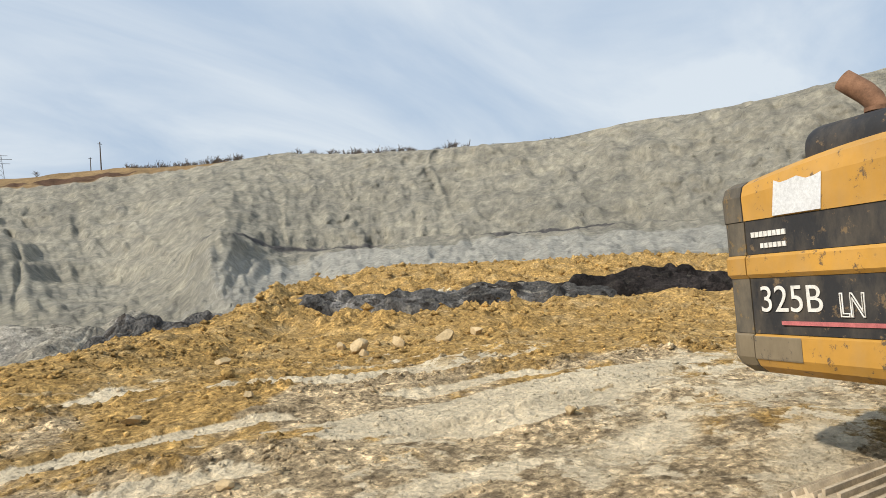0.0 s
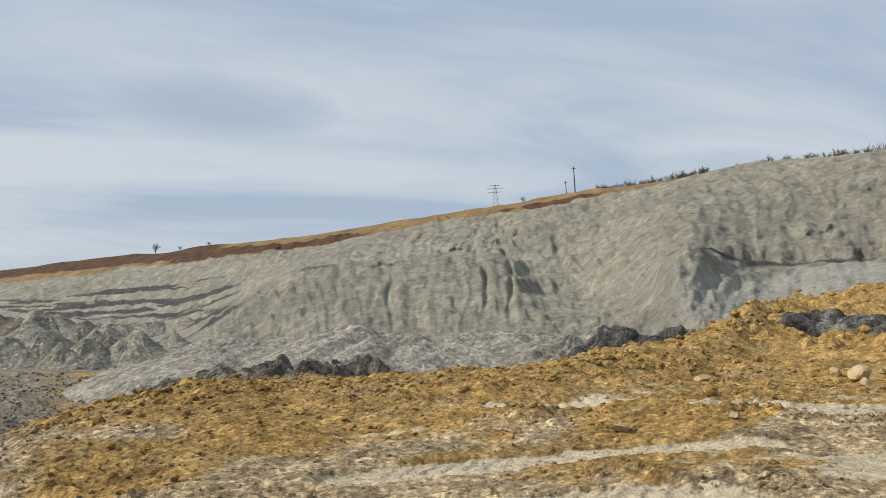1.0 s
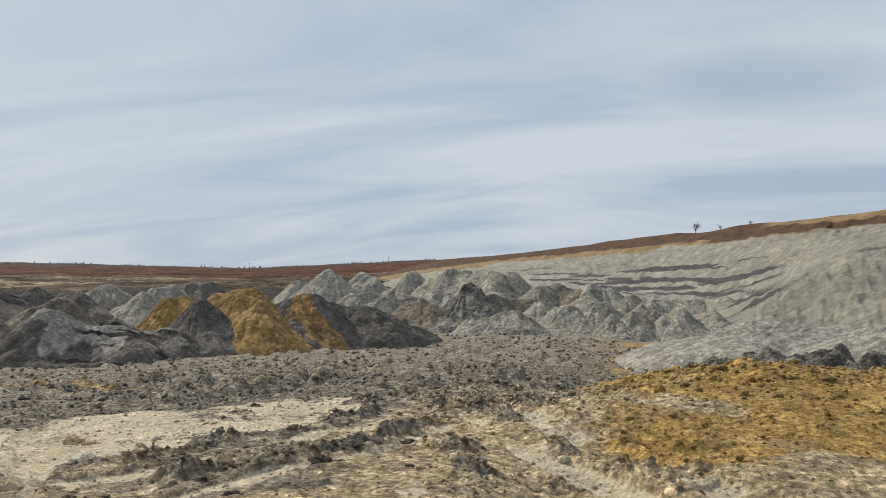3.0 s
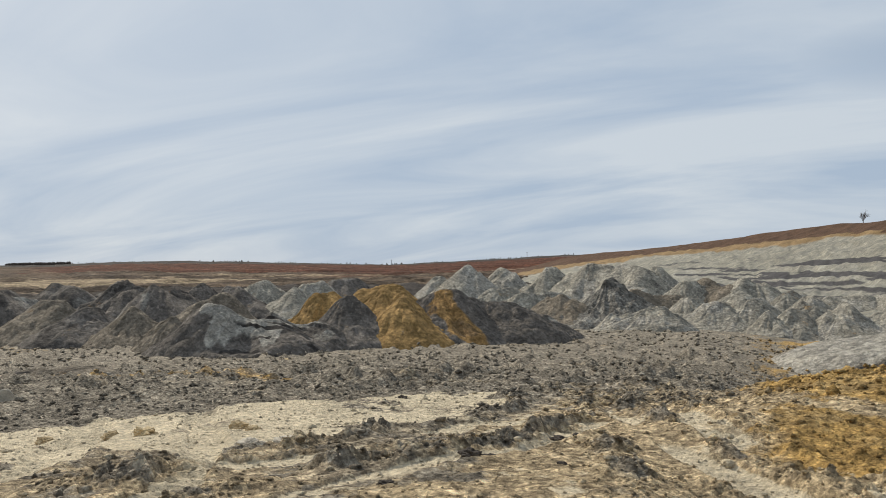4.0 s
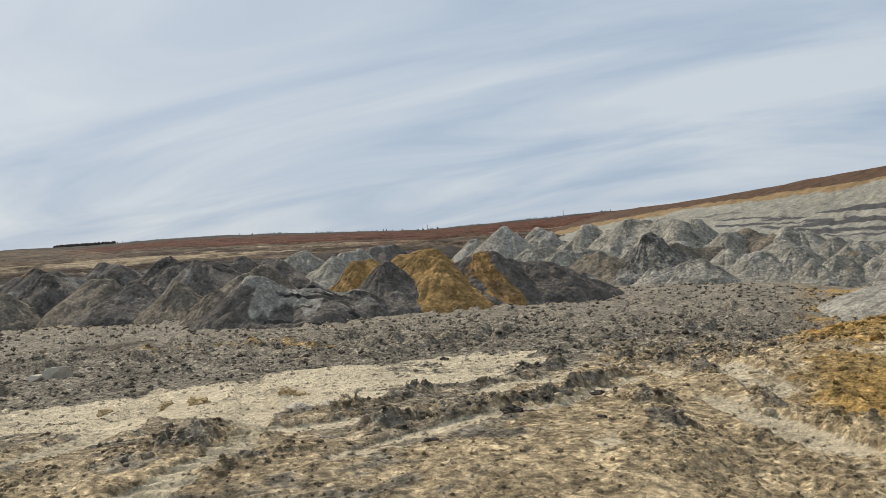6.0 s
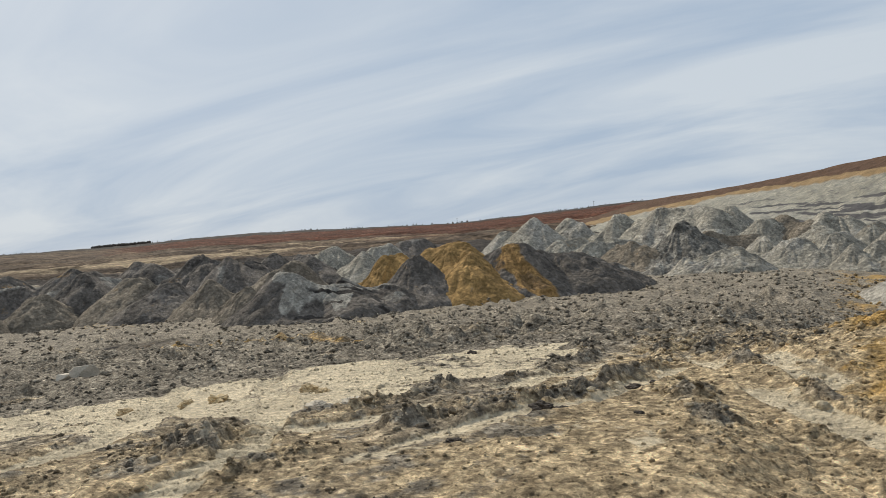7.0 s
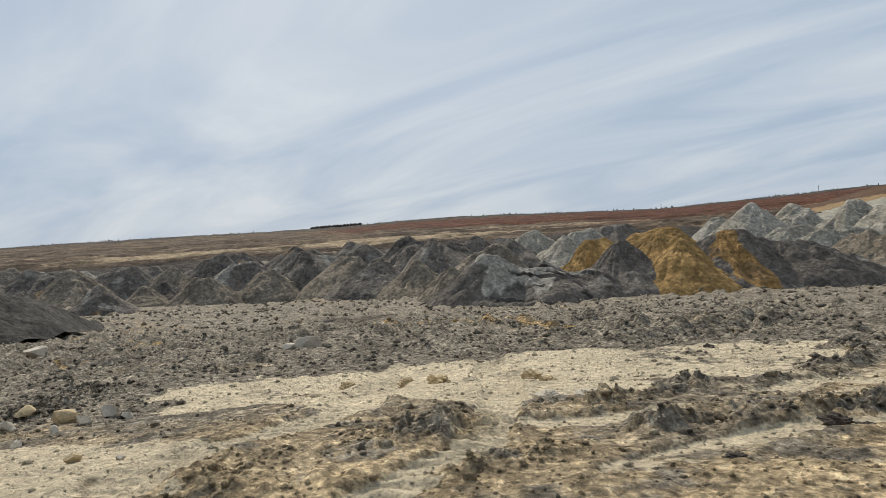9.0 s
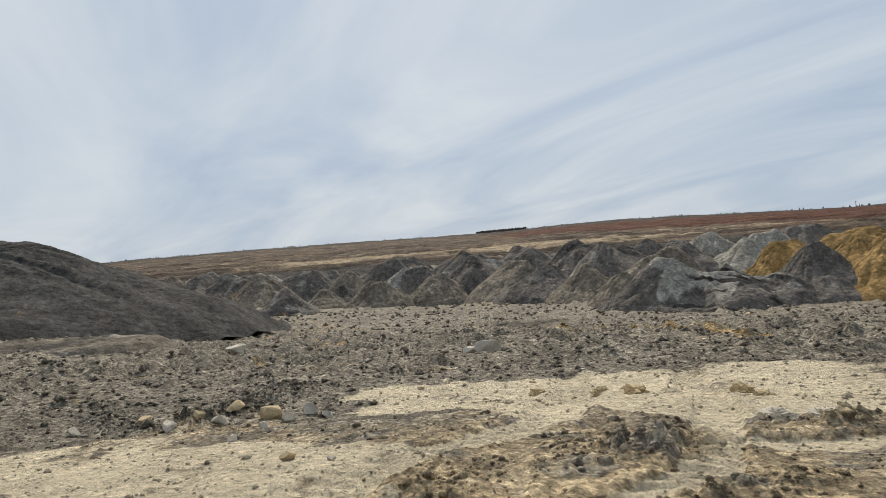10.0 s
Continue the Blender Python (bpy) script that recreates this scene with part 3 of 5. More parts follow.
az_line = np.concatenate([np.arange(-104, 106, 0.215), np.arange(106, 256, 5.0)])
r_line = np.concatenate([np.linspace(0.0002, 2.6, 14)[:-1], np.exp(np.arange(np.log(2.6), np.log(16), 0.0046)), np.exp(np.arange(np.log(16), np.log(45), 0.008)), np.exp(np.arange(np.log(45), np.log(110), 0.025)),
                         np.exp(np.linspace(np.log(110), np.log(4800), 40))])
A_grid, R_grid = np.meshgrid(np.radians(az_line), r_line)
gx, gy = -np.sin(A_grid) * R_grid, np.cos(A_grid) * R_grid
gz, masks, _ = land(gx, gy)
ground = tagged(sheet("ground", gx[::-1], gy[::-1], gz[::-1], GROUND, [k[::-1] for k in masks], wrap=True),
                "churned clay floor of an open pit with tracks and clods", "ground", kind="structure")

# ---- the pit's wall, by stations round the pit: azimuth, distances and elevations of its edges ----
ST = [-104, -92, -83, -70, -61, -55, -49, -44, -41, -37, -33, -31, -25, -18, -14.5, -12, -9, -5, 0, 5, 10, 15, 20, 26]
FOOT_R = [45, 45, 45, 46, 47, 48, 48, 46, 50, 56, 62, 66, 70, 74, 78, 82, 86, 90, 95, 100, 105, 110, 115, 120]
FOOT_E = [-1.4, -1.5, -1.7, -2.2, -2.2, -2.6, -4.5, -5.5, -5.6, -5.5, -5.2, -5, -4.9, -4.6, -4.4, -4.3, -4.1, -4, -3.9, -3.8, -3.6, -3.5, -3.3, -3.2]
LOW_R = [58, 60, 62, 68, 72, 76, 74, 62, 74, 84, 90, 94, 97, 99, 101, 101, 100, 104, 112, 120, 130, 140, 150, 160]
LOW_E = [0.8, 0.8, 0.4, 0.1, 0, -0.3, -0.6, 1.7, -1.4, -2.2, -1.4, 1.5, 1.75, 1.7, 1.55, 0.3, -1.6, -3.7, -3.5, -3.2, -2.9, -2.7, -2.5, -2.4]
MID_R = [60, 62, 65, 71, 75, 79, 78, 76, 80, 92, 100, 108, 112, 116, 122, 128, 138, 152, 168, 184, 200, 220, 240, 260]
MID_E = [1.1, 1.1, 0.7, 0.4, 0.3, 0.1, 0, 1.6, 0.3, 0.2, 1.0, 1.75, 1.9, 1.85, 1.65, 0.5, -1.2, -2.2, -2.0, -1.7, -1.4, -1.5, -2.0, -2.6]
TOP_R = [80, 80, 84, 92, 98, 103, 108, 114, 118, 122, 126, 129, 134, 144, 153, 160, 172, 192, 216, 242, 272, 312, 352, 400]
TOP_E = [9.6, 9.1, 8.0, 7.0, 6.75, 6.65, 6.9, 6.2, 5.7, 5.5, 4.95, 4.8, 4.3, 3.55, 2.75, 2.65, 2.7, 2.55, 2.05, 1.55, 1.3, 0.9, 0.2, -1.5]
CREST_R = [84, 84, 88, 96, 102, 107, 112, 119, 124, 130, 135, 139, 145, 155, 164, 172, 186, 208, 236, 268, 304, 350, 420, 480]
CREST_E = [10.3, 9.7, 8.45, 7.35, 7.05, 6.95, 7.2, 6.55, 6.3, 6.1, 5.7, 5.55, 5.0, 4.2, 3.85, 3.75, 3.6, 3.2, 2.85, 2.35, 1.85, 1.6, 0.6, -1.2]


def wall():
    az = np.arange(-104, 26, 0.12)
    v_stops = np.array([-0.12, 0.0, 0.30, 0.40, 0.84, 1.0, 1.35])
    v = np.concatenate([np.linspace(-0.12, 0, 5)[:-1], np.linspace(0, 1.0, 190), np.linspace(1.0, 1.35, 14)[1:]])
    lines = []
    for rr, ee in ((FOOT_R, FOOT_E), (LOW_R, LOW_E), (MID_R, MID_E), (TOP_R, TOP_E), (CREST_R, CREST_E)):
        blur = np.exp(-((np.arange(-30, 31) * 0.12 / 0.9) ** 2))
        r, e = (np.convolve(np.pad(np.interp(az, ST, q), 30, "edge"), blur / blur.sum(), "valid") for q in (rr, ee))
        lines.append((r, EYE + r * np.tan(np.radians(e))))
    foot, crest = lines[0], lines[-1]
    e_crest = np.interp(az, ST, CREST_E)
    back = crest[0] + 330
    lines = [(foot[0] - 5, foot[1] - 3.5)] + lines + [(back, EYE + back * np.tan(np.radians(e_crest - 0.45)))]
    rs, zs = np.array([k[0] for k in lines]), np.array([k[1] for k in lines])
    idx = np.clip(np.searchsorted(v_stops, v, "right") - 1, 0, len(v_stops) - 2)
    k = ((v - v_stops[idx]) / (v_stops[idx + 1] - v_stops[idx]))[:, None]
    r = rs[idx] * (1 - k) + rs[idx + 1] * k
    z = zs[idx] * (1 - k) + zs[idx + 1] * k
    s = np.cumsum(np.r_[0, np.diff(np.radians(az))] * np.interp(az, ST, TOP_R))[None] + 0 * r     # metres along the wall
    V = v[:, None] + 0 * r
    face = step(-0.1, 0.05, V) * step(1.0, 0.93, V)
    deg = az[None] + 0 * r
    lean = s + z * np.where(deg > -30, 0.45, -0.35) + 1.5 * fbm(s * 0.12, z * 0.2, 3, 19)
    gully = np.abs(vnoise(lean * 0.10, z * 0.04, 12)) ** 0.7
    rill = np.abs(fbm(lean * 0.42, z * 0.10 + 3, 3, 11))
    lump = fbm(s * 0.10, z * 0.22, 6, 13, 0.6)
    rubble = clods(s / 1.5, z / 1.2, 14, 0.45) + 0.5 * clods(s / 0.7, z / 0.6, 15, 0.5)
    block = step(-35, -31, deg) * step(-12, -16, deg) * step(0.45, 0.30, V)
    push = face * (1 - 0.6 * block) * (0.8 * rill + 0.8 * gully + 1.05 * lump - 0.8 - 0.6 * rubble * step(-0.4, 0.3, fbm(s * 0.07, z * 0.15, 3, 20)))
    # two deep washed-out channels in the lower block, and a slot beside them
    for at_deg, wide, deep in ((-28.9, 0.22, 1.9), (-31.0, 0.22, 2.2), (-21.3, 0.2, 1.1)):
        centre = at_deg + 0.9 * (V - 0.2) + 0.5 * vnoise(z * 0.5, 0 * z + at_deg, 25)
        push = push + face * deep * np.exp(-(((deg - centre) / wide) ** 2)) * step(0.02, 0.12, V) * step(0.52, 0.36, V)
    r = r + push
    ledge = np.sin((z + 0.8 * fbm(s * 0.05, z * 0.1, 3, 22)) * 2.6) * 0.4 * face * step(-0.2, 0.5, vnoise(s * 0.05, V * 3, 16))
    z = z + ledge * 0.5 + face * 0.22 * fbm(s * 0.6, V * 18, 4, 18) + step(0.97, 1.0, V) * 0.3 * fbm(s * 0.12, V * 6, 4, 17)
    a = np.radians(az)[None] + 0 * r
    x, y = -np.sin(a) * r, np.cos(a) * r
    wob = fbm(s * 0.09, V * 3, 4, 21)
    edge = np.interp(az, [-104, -49, -43, -36, -30, -15, -10, 20], [1.1, 1.1, 0.92, 0.88, 0.87, 0.86, 0.83, 0.80])[None]
    soil = step(-0.03, 0.03, V - edge + 0.03 * wob)
    pale = step(-0.02, 0.03, V) * step(0.30, 0.20, V + 0.05 * wob) * step(-36, -50, a * 57.3) * 0.75
    pale = np.maximum(pale, step(0.35, 0.41, V) * step(0.62, 0.5, V + 0.1 * wob) * 0.35 * step(-34, -28, a * 57.3))
    strata = step(-11.5, -8.5, a * 57.3) * step(0.0, 0.9, 1.3 * fbm(s * 0.05, V * 40, 5, 31) + np.sin(V * 75 + 1.2 * wob + 2.5 * vnoise(s * 0.012, V * 2, 27))) * step(0.20, 0.30, V) * step(0.80, 0.62, V)
    dark = 0.9 * strata * step(-0.9, -0.2, vnoise(s * 0.03, V * 14, 23))
    dark = np.maximum(dark, 0.75 * np.exp(-(((V - 0.36 - 0.02 * wob) / 0.035) ** 2)) * step(-40, -47, a * 57.3) * step(-0.4, 0.2, vnoise(s * 0.06, V, 24)))
    # shadow under the bench edge, painted as a thin broken dark line
    dark = np.maximum(dark, 0.6 * np.exp(-(((V - 0.285 - 0.010 * wob) / 0.010) ** 2)) * step(-0.5, 0.3, vnoise(s * 0.15, V * 3, 28)) * step(-33, -30, a * 57.3) * step(-13, -15, a * 57.3))
    dark = np.maximum(dark, 0.75 * np.exp(-(((V - 0.40 - 0.06 * wob) / 0.035) ** 2)) * step(-12, -8, a * 57.3) * step(-0.6, 0.0, vnoise(s * 0.02, V * 4, 29)))
    brown = soil * step(-14, -2, a * 57.3 + 5 * wob) * step(0.86, 0.9, V + 0.02 * wob)
    brown = np.maximum(brown, soil * 0.8 * step(0.3, 0.6, fbm(s * 0.05, V * 9, 4, 26)))
    dark = np.where(soil > 0.5, brown, dark)
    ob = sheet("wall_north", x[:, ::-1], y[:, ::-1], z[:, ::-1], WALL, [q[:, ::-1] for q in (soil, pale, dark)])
    return tagged(ob, "tall grey sand face of the pit under ochre topsoil", "pit wall", kind="structure")


wall()


# ---- the far terraced side of the pit, up to the skyline ----
def far_side():
    az = np.arange(6, 126, 0.2)
    sky_e = np.interp(az, [6, 10, 18, 24, 30, 36, 45, 54, 58, 72, 85, 126], [1.7, 1.75, 1.58, 1.4, 1.25, 1.48, 1.85, 1.72, 1.66, 1.74, 1.55, 1.5])
    stops = [(170, -1.7), (240, -0.75), (300, -0.25), (310, 0.05), (380, 0.12), (392, 0.38), (470, 0.48), (484, 0.72), (600, 0.85), (616, 1.02), (900, None)]
    rs = np.array([k[0] for k in stops], float)
    v = np.concatenate([np.linspace(0, 10, 170), np.linspace(10, 11, 8)[1:]])
    shift = fbm(az * 0.12, az * 0 + 2.0, 4, 3) * 14
    zs = np.array([EYE + r * np.tan(np.radians(e if e is not None else 0)) + 0 * az for r, e in stops])
    keep = np.clip((sky_e - 0.15) / 1.45, 0.75, 1.1)
    for k, (r, e) in enumerate(stops):
        zs[k] = EYE + r * np.tan(np.radians((e * keep if e > 0 else e) if e is not None else sky_e))
    rs = np.r_[rs, 2400]
    zs = np.vstack([zs, zs[-1] - 20])
    idx = np.clip(v.astype(int), 0, len(rs) - 2)
    k = (v - idx)[:, None]
    r = (rs[idx][:, None] * (1 - k) + rs[idx + 1][:, None] * k) + shift[None] * step(0, 2, v)[:, None] * step(11, 9, v)[:, None]
    z = zs[idx] * (1 - k) + zs[idx + 1] * k
    a = np.radians(az)[None] + 0 * r
    s = a * 450
    V = v[:, None] + 0 * r
    z = z + (0.7 * fbm(s * 0.05, V * 1.2, 4, 5) + 0.35 * fbm(s * 0.25, V * 3, 3, 6)) * step(11, 9.5, V)
    x, y = -np.sin(a) * r, np.cos(a) * r
    deg = a * 57.3
    wob = fbm(s * 0.012, V * 0.8, 4, 7)
    red = step(8.0, 9.0, V + 0.8 * wob) * 0.9 * step(60, 50, deg) + step(5.6, 6.4, V + 0.6 * wob) * 0.6 * step(44, 30, deg)
    cream = np.exp(-(((V - 5.0 + 0.7 * wob) / 0.75) ** 2)) * step(34, 48, deg) * step(80, 66, deg) + 0.5 * np.exp(-(((V - 7.2 + wob) / 0.5) ** 2)) * step(-0.1, 0.5, wob)
    dark = step(2.6, 1.6, V + 0.4 * wob) + step(9.6, 9.9, V + 0.1 * wob) * 0.8
    ob = sheet("backdrop", x[:, ::-1], y[:, ::-1], z[:, ::-1], FAR, [q[:, ::-1] for q in (red, cream, dark)])
    return tagged(ob, "far terraced side of the pit in brown and tan bands", "hillside", kind="structure")


far_side()


# ---- spoil heaps ----
def at(az, r):
    return -math.sin(radians(az)) * r, math.cos(radians(az)) * r


def floor_z(x, y):
    return float(land(np.array([[x]]), np.array([[y]]), False)[0, 0])


def heap(name, x, y, long, wide, high, turn, material, seed, label, category, group="", sharp=1.0, rough=1.0, zones=None, cells=96, rings=34, sink=0.6, base=None):
    """A tipped heap: an oval mound with slopes at the angle of rest, rills and lumps."""
    z0 = floor_z(x, y) if base is None else base
    rho = np.linspace(0, 1.12, rings)[:, None]
    phi = np.linspace(0, 2 * math.pi, cells, endpoint=False)[None]
    px, py = rho * np.cos(phi) * long, rho * np.sin(phi) * wide
    wx = px + 0.07 * wide * fbm(px / wide * 1.1 + seed, py / wide * 1.1, 4, seed)
    wy = py + 0.09 * wide * fbm(px / wide * 1.1, py / wide * 1.1 + seed, 4, seed + 1)
    spine = max(long - wide, 0)
    d = np.hypot(np.maximum(np.abs(wx) - spine, 0), wy) / wide
    top = 1 - d
    soft = 0.025
    top = np.where(top > 1 - soft * 2, 1 - soft - (1 - top) ** 2 / (4 * soft) , top)
    prof = np.where(top > 0, np.abs(top) ** sharp, top)
    ridge = 1 + 0.26 * vnoise(px / wide * 1.3 + 7.7, 0 * px + seed, seed + 2) + 0.07 * vnoise(px / wide * 4, py / wide, seed + 3)
    rill = np.abs(fbm((np.cos(phi) * 5 + 0 * rho + px / wide + seed), np.sin(phi) * 5 + 0 * rho, 3, seed + 5))
    pz = high * prof * ridge - 0.08 * high * rill * np.clip(rho * 2, 0, 1) * np.clip(prof * 3, 0, 1)
    pz = pz + rough * (0.032 * high * fbm(px * 1.6 / high ** 0.5, py * 1.6 / high ** 0.5, 5, seed + 6, 0.62) + 0.10 * clods(px / 0.6 + seed, py / 0.6, seed % 97, 0.4))
    pz = np.where(pz > 0, pz * high / pz.max(), pz)
    edge = step(0.85, 1.12, rho) + 0 * phi
    pz = pz - sink * edge
    c, s = math.cos(radians(turn)), math.sin(radians(turn))
    masks = zones(px / long, py / wide, pz / high, seed) if zones else [0 * px] * 3
    ob = sheet(name, px * c - py * s, px * s + py * c, pz, material, masks, wrap=True)
    ob.location = (x, y, z0)
    return tagged(ob, label, category, group)


def mottled(px, py, pz, seed):
    n = fbm(px * 2.2 + seed, py * 2.2, 3, seed + 8)
    return [0.25 * step(0.5, 0.9, n), 0.5 * step(0.3, 0.7, -n), 0.5 * step(0.25, 0.6, fbm(px * 3, py * 3 + seed, 3, seed + 9))]


def pale_mottled(px, py, pz, seed):
    n = fbm(px * 2.2 + seed, py * 2.2, 3, seed + 8)
    return [0.2 * step(0.6, 0.9, n), 0.6 * step(0.1, 0.6, -n), 0.3 * step(0.45, 0.8, fbm(px * 3, py * 3 + seed, 3, seed + 9))]


def place_heaps():
    rng = random.Random(11)
    # the long near row: dark, with a white face and a cap of ochre sand
    def near_left(px, py, pz, seed):
        n = fbm(px * 6, py * 2, 4, 3)
        white = step(-0.05, 0.1, 0.34 - np.abs(px - 0.05) + 0.2 * n) * step(0.2, 0.4, pz + 0.2 * n)
        return [0 * px, white, 0.8 * step(0.25, 0.6, fbm(px * 2.5, py * 9, 4, 4)) * step(0.8, 0.45, pz)]

    def near_right(px, py, pz, seed):
        n = fbm(px * 3, py * 3, 4, 5)
        return [step(0.02, 0.2, 0.27 - np.abs(px + 0.02 - 0.45 * (1 - pz)) + 0.14 * n) , 0 * px, 0.45 * step(0.1, 0.5, n)]

    tan_label, dark_label = "olive-tan spoil heap with steep flanks", "dark grey spoil heap on the pit floor"
    grey_label = "pale grey spoil heap on the pit floor"

    def tipped(az, r, top, mat, label, long=None, turn=None, zones=None, fine=1, slope=1.42, rough=0.9):
        """A heap with its top at an elevation, its flanks at the angle of rest."""
        x, y = at(az, r)
        high = EYE + r * math.tan(radians(top)) - floor_z(x, y)
        wide = high * slope
        long = long or rng.uniform(1.0, 1.4)
        return heap("spoil_heap", x, y, wide * long, wide, high * 1.04, az + rng.uniform(-50, 60) if turn is None else turn, mat, rng.randrange(1000), label, "spoil heap",
                    "heaps on the pit floor", rng.uniform(1.0, 1.2), rough, zones, 80 * fine, 30 * fine)

    # the long near row
    tipped(41.2, 57, -1.5, DARK_HEAP, "dark grey spoil heap with a bleached white face", 1.5, 30, near_left, 2)
    tipped(45.6, 62, -2.3, OLIVE_HEAP, "tan shoulder of a spoil heap", 1.1, 60, None, 2)
    tipped(37.4, 58, -2.3, DARK_HEAP, "dark clotted spoil heap", 1.4, 25, mottled, 2)
    tipped(33.4, 60, -1.2, DARK_HEAP, "brown-grey conical spoil heap below ochre sand", 1.1, 60, None, 2)
    tipped(30.6, 65, -0.42, OCHRE_HEAP, "tall ochre sand heap", 1.25, 10, None, 2)
    tipped(35.0, 69, -0.9, OCHRE_HEAP, "ochre sand heap behind grey spoil", 1.1, 40, None, 2)
    tipped(29.0, 61, -1.3, OCHRE_HEAP, "ochre sand run down between grey heaps", 1.1, 110, None, 2)
    tipped(26.3, 63.5, -0.95, DARK_HEAP, "brown-grey spoil heap streaked with ochre sand", 1.3, 22, near_right, 2)
    tipped(22.4, 65, -1.6, DARK_HEAP, "dark brown spoil heap with steep flank", 1.5, 18, None, 2)
    tipped(18.9, 67, -2.6, DARK_HEAP, "low dark end of a spoil row", 1.4, 14, mottled, 2)
    D, G, O = (DARK_HEAP, dark_label, mottled), (GREY_HEAP, grey_label, pale_mottled), (OLIVE_HEAP, tan_label, None)
    for az, r, top, kind in ((48.8, 70, -1.5, O), (52.1, 74, -1.45, D), (54.1, 80, -0.85, O), (55.8, 87, -0.2, D), (43.5, 80, -0.7, O), (49.2, 100, 0.4, D), (46.6, 98, 0.05, D),
                             (44.3, 108, 0.05, D), (39.3, 135, 0.15, G), (41.5, 120, -0.2, D), (37.5, 118, -0.4, G), (36.0, 140, 0.0, G), (33.6, 150, 0.15, D), (57.8, 85, -0.9, D)):
        tipped(az, r, top, kind[0], kind[1], zones=kind[2])
    for az, r, top, kind in ((59.9, 82, -1.35, O), (61.6, 92, -0.65, D), (64.6, 81, -1.5, O), (64.1, 102, 0.05, D), (66.5, 96, -0.6, O), (68.7, 84, -1.8, O), (67.3, 86, -1.6, D), (71.6, 74, -1.5, D),
                             (70.0, 98, -0.35, D), (73.0, 96, -0.25, O), (75.0, 100, -0.05, D), (77.3, 102, 0.15, D), (79.6, 104, 0.1, O), (62.3, 122, 0.1, D), (58.0, 116, 0.2, D), (53.0, 120, 0.3, D)):
        tipped(az, r, top, kind[0], kind[1], zones=kind[2])
    # the pale field under the wall
    for az, r, top, kind in ((23.4, 110, 0.9, G), (25.2, 113, 0.1, G), (20.1, 118, 0.65, G), (17.6, 116, 0.58, G), (14.4, 112, 0.75, G), (12.2, 110, 0.68, G), (9.8, 112, 0.4, G), (16.7, 90, -1.5, O),
                             (18.6, 95, -1.2, G), (21.2, 98, -0.9, G), (9.9, 96, -1.2, O), (11.4, 99, -0.9, G), (13.0, 80, -3.0, G), (7.6, 90, -1.9, G)):
        tipped(az, r, top, kind[0], kind[1], zones=kind[2])
    for az, r, top, kind in ((3.2, 88, -2.05, G), (0.2, 84, -2.75, G), (0.7, 96, -1.5, G), (-3.1, 88, -2.35, G), (5.3, 104, -0.55, O), (2.7, 104, -0.6, G), (-1.5, 92, -2.2, G), (-5.0, 89, -2.8, G),
                             (5.6, 87, -2.2, G), (1.8, 83, -2.9, G), (-0.6, 94, -1.9, G), (7.8, 104, -0.7, G), (4.4, 94, -1.5, G), (-2.4, 84, -3.0, G)):
        tipped(az, r, top, kind[0], kind[1], zones=kind[2])
    tipped(13.2, 90, -0.35, COBBLE_HEAP, "grey heap of broken rock pieces", 1.1, rough=1.5, fine=2)
    tipped(10.4, 80, -2.5, GREY_HEAP, "low pale spoil heap at the front of the field", 1.6, 8, pale_mottled, 2)
    # rows of heaps further and further away
    kinds = [(GREY_HEAP, grey_label), (DARK_HEAP, dark_label), (OLIVE_HEAP, "olive-brown spoil heap on the pit floor")]
    left_rows = [(38, 84, 128, 2.0, 3.9, (1, 1, 0)), (34, 84, 148, 1.9, 4.2, (1, 0, 1)), (28, 82, 174, 1.9, 4.4, (1, 1, 0)), (22, 84, 205, 2.0, 4.2, (1, 0, 1))]
    right_rows = [(-6, 26, 128, 2.0, 4.6, (0, 0, 0)), (4, 30, 148, 2.0, 5.0, (0, 0))]
    for az_from, az_to, r, step_az, high, choose in left_rows + right_rows:
        az = az_from
        while az < az_to:
            k = rng.choice(choose)
            r2, h2 = r * rng.uniform(0.95, 1.05), high * rng.uniform(0.55, 1.2)
            heap("spoil_heap", *at(az + rng.uniform(-0.6, 0.6), r2), h2 * rng.uniform(1.5, 2.8), h2 * rng.uniform(1.25, 1.6), h2, rng.uniform(-50, 70) + az, kinds[k][0],
                 rng.randrange(1000), kinds[k][1], "spoil heap", "heaps on the pit floor", rng.uniform(0.95, 1.15), 0.7, mottled if k else pale_mottled, 60, 22)
            az += step_az * rng.uniform(0.7, 1.3)
    # the dark heap by the haul way
    heap("spoil_heap", *at(91.5, 47), 15, 12, 5.0, 95, BIG_DARK, 77, "big dark grey spoil heap with smooth slopes", "spoil heap", "", 0.95, 0.8, None, 150, 60)
    # pale slumped sand at the foot of the wall
    # lit left side painted paler; the right end keeps the darker base colour
    heap("sand_heap", *at(-23.0, 50), 15, 8, 4.3, -10, GREY_HEAP, 81, "pale slumped sand below the pit wall", "sand heap", "", 0.85, 0.8,
         lambda px, py, pz, s: [0 * px, 0.75 * step(0.75, 0.3, px), 0 * px], 170, 60)
    heap("sand_heap", *at(-12, 58), 14, 7, 2.6, 4, GREY_HEAP, 82, "low pale sand bank below the pit wall", "sand heap", "", 0.8, 0.8,
         lambda px, py, pz, s: [0 * px, 0.55 + 0 * px, 0 * px], 150, 50)
    heap("sand_heap", *at(-36, 46), 13, 6, 3.6, 34, GREY_HEAP, 83, "grey sand bank below the pit wall", "sand heap", "", 0.85, 0.8, None, 150, 50)
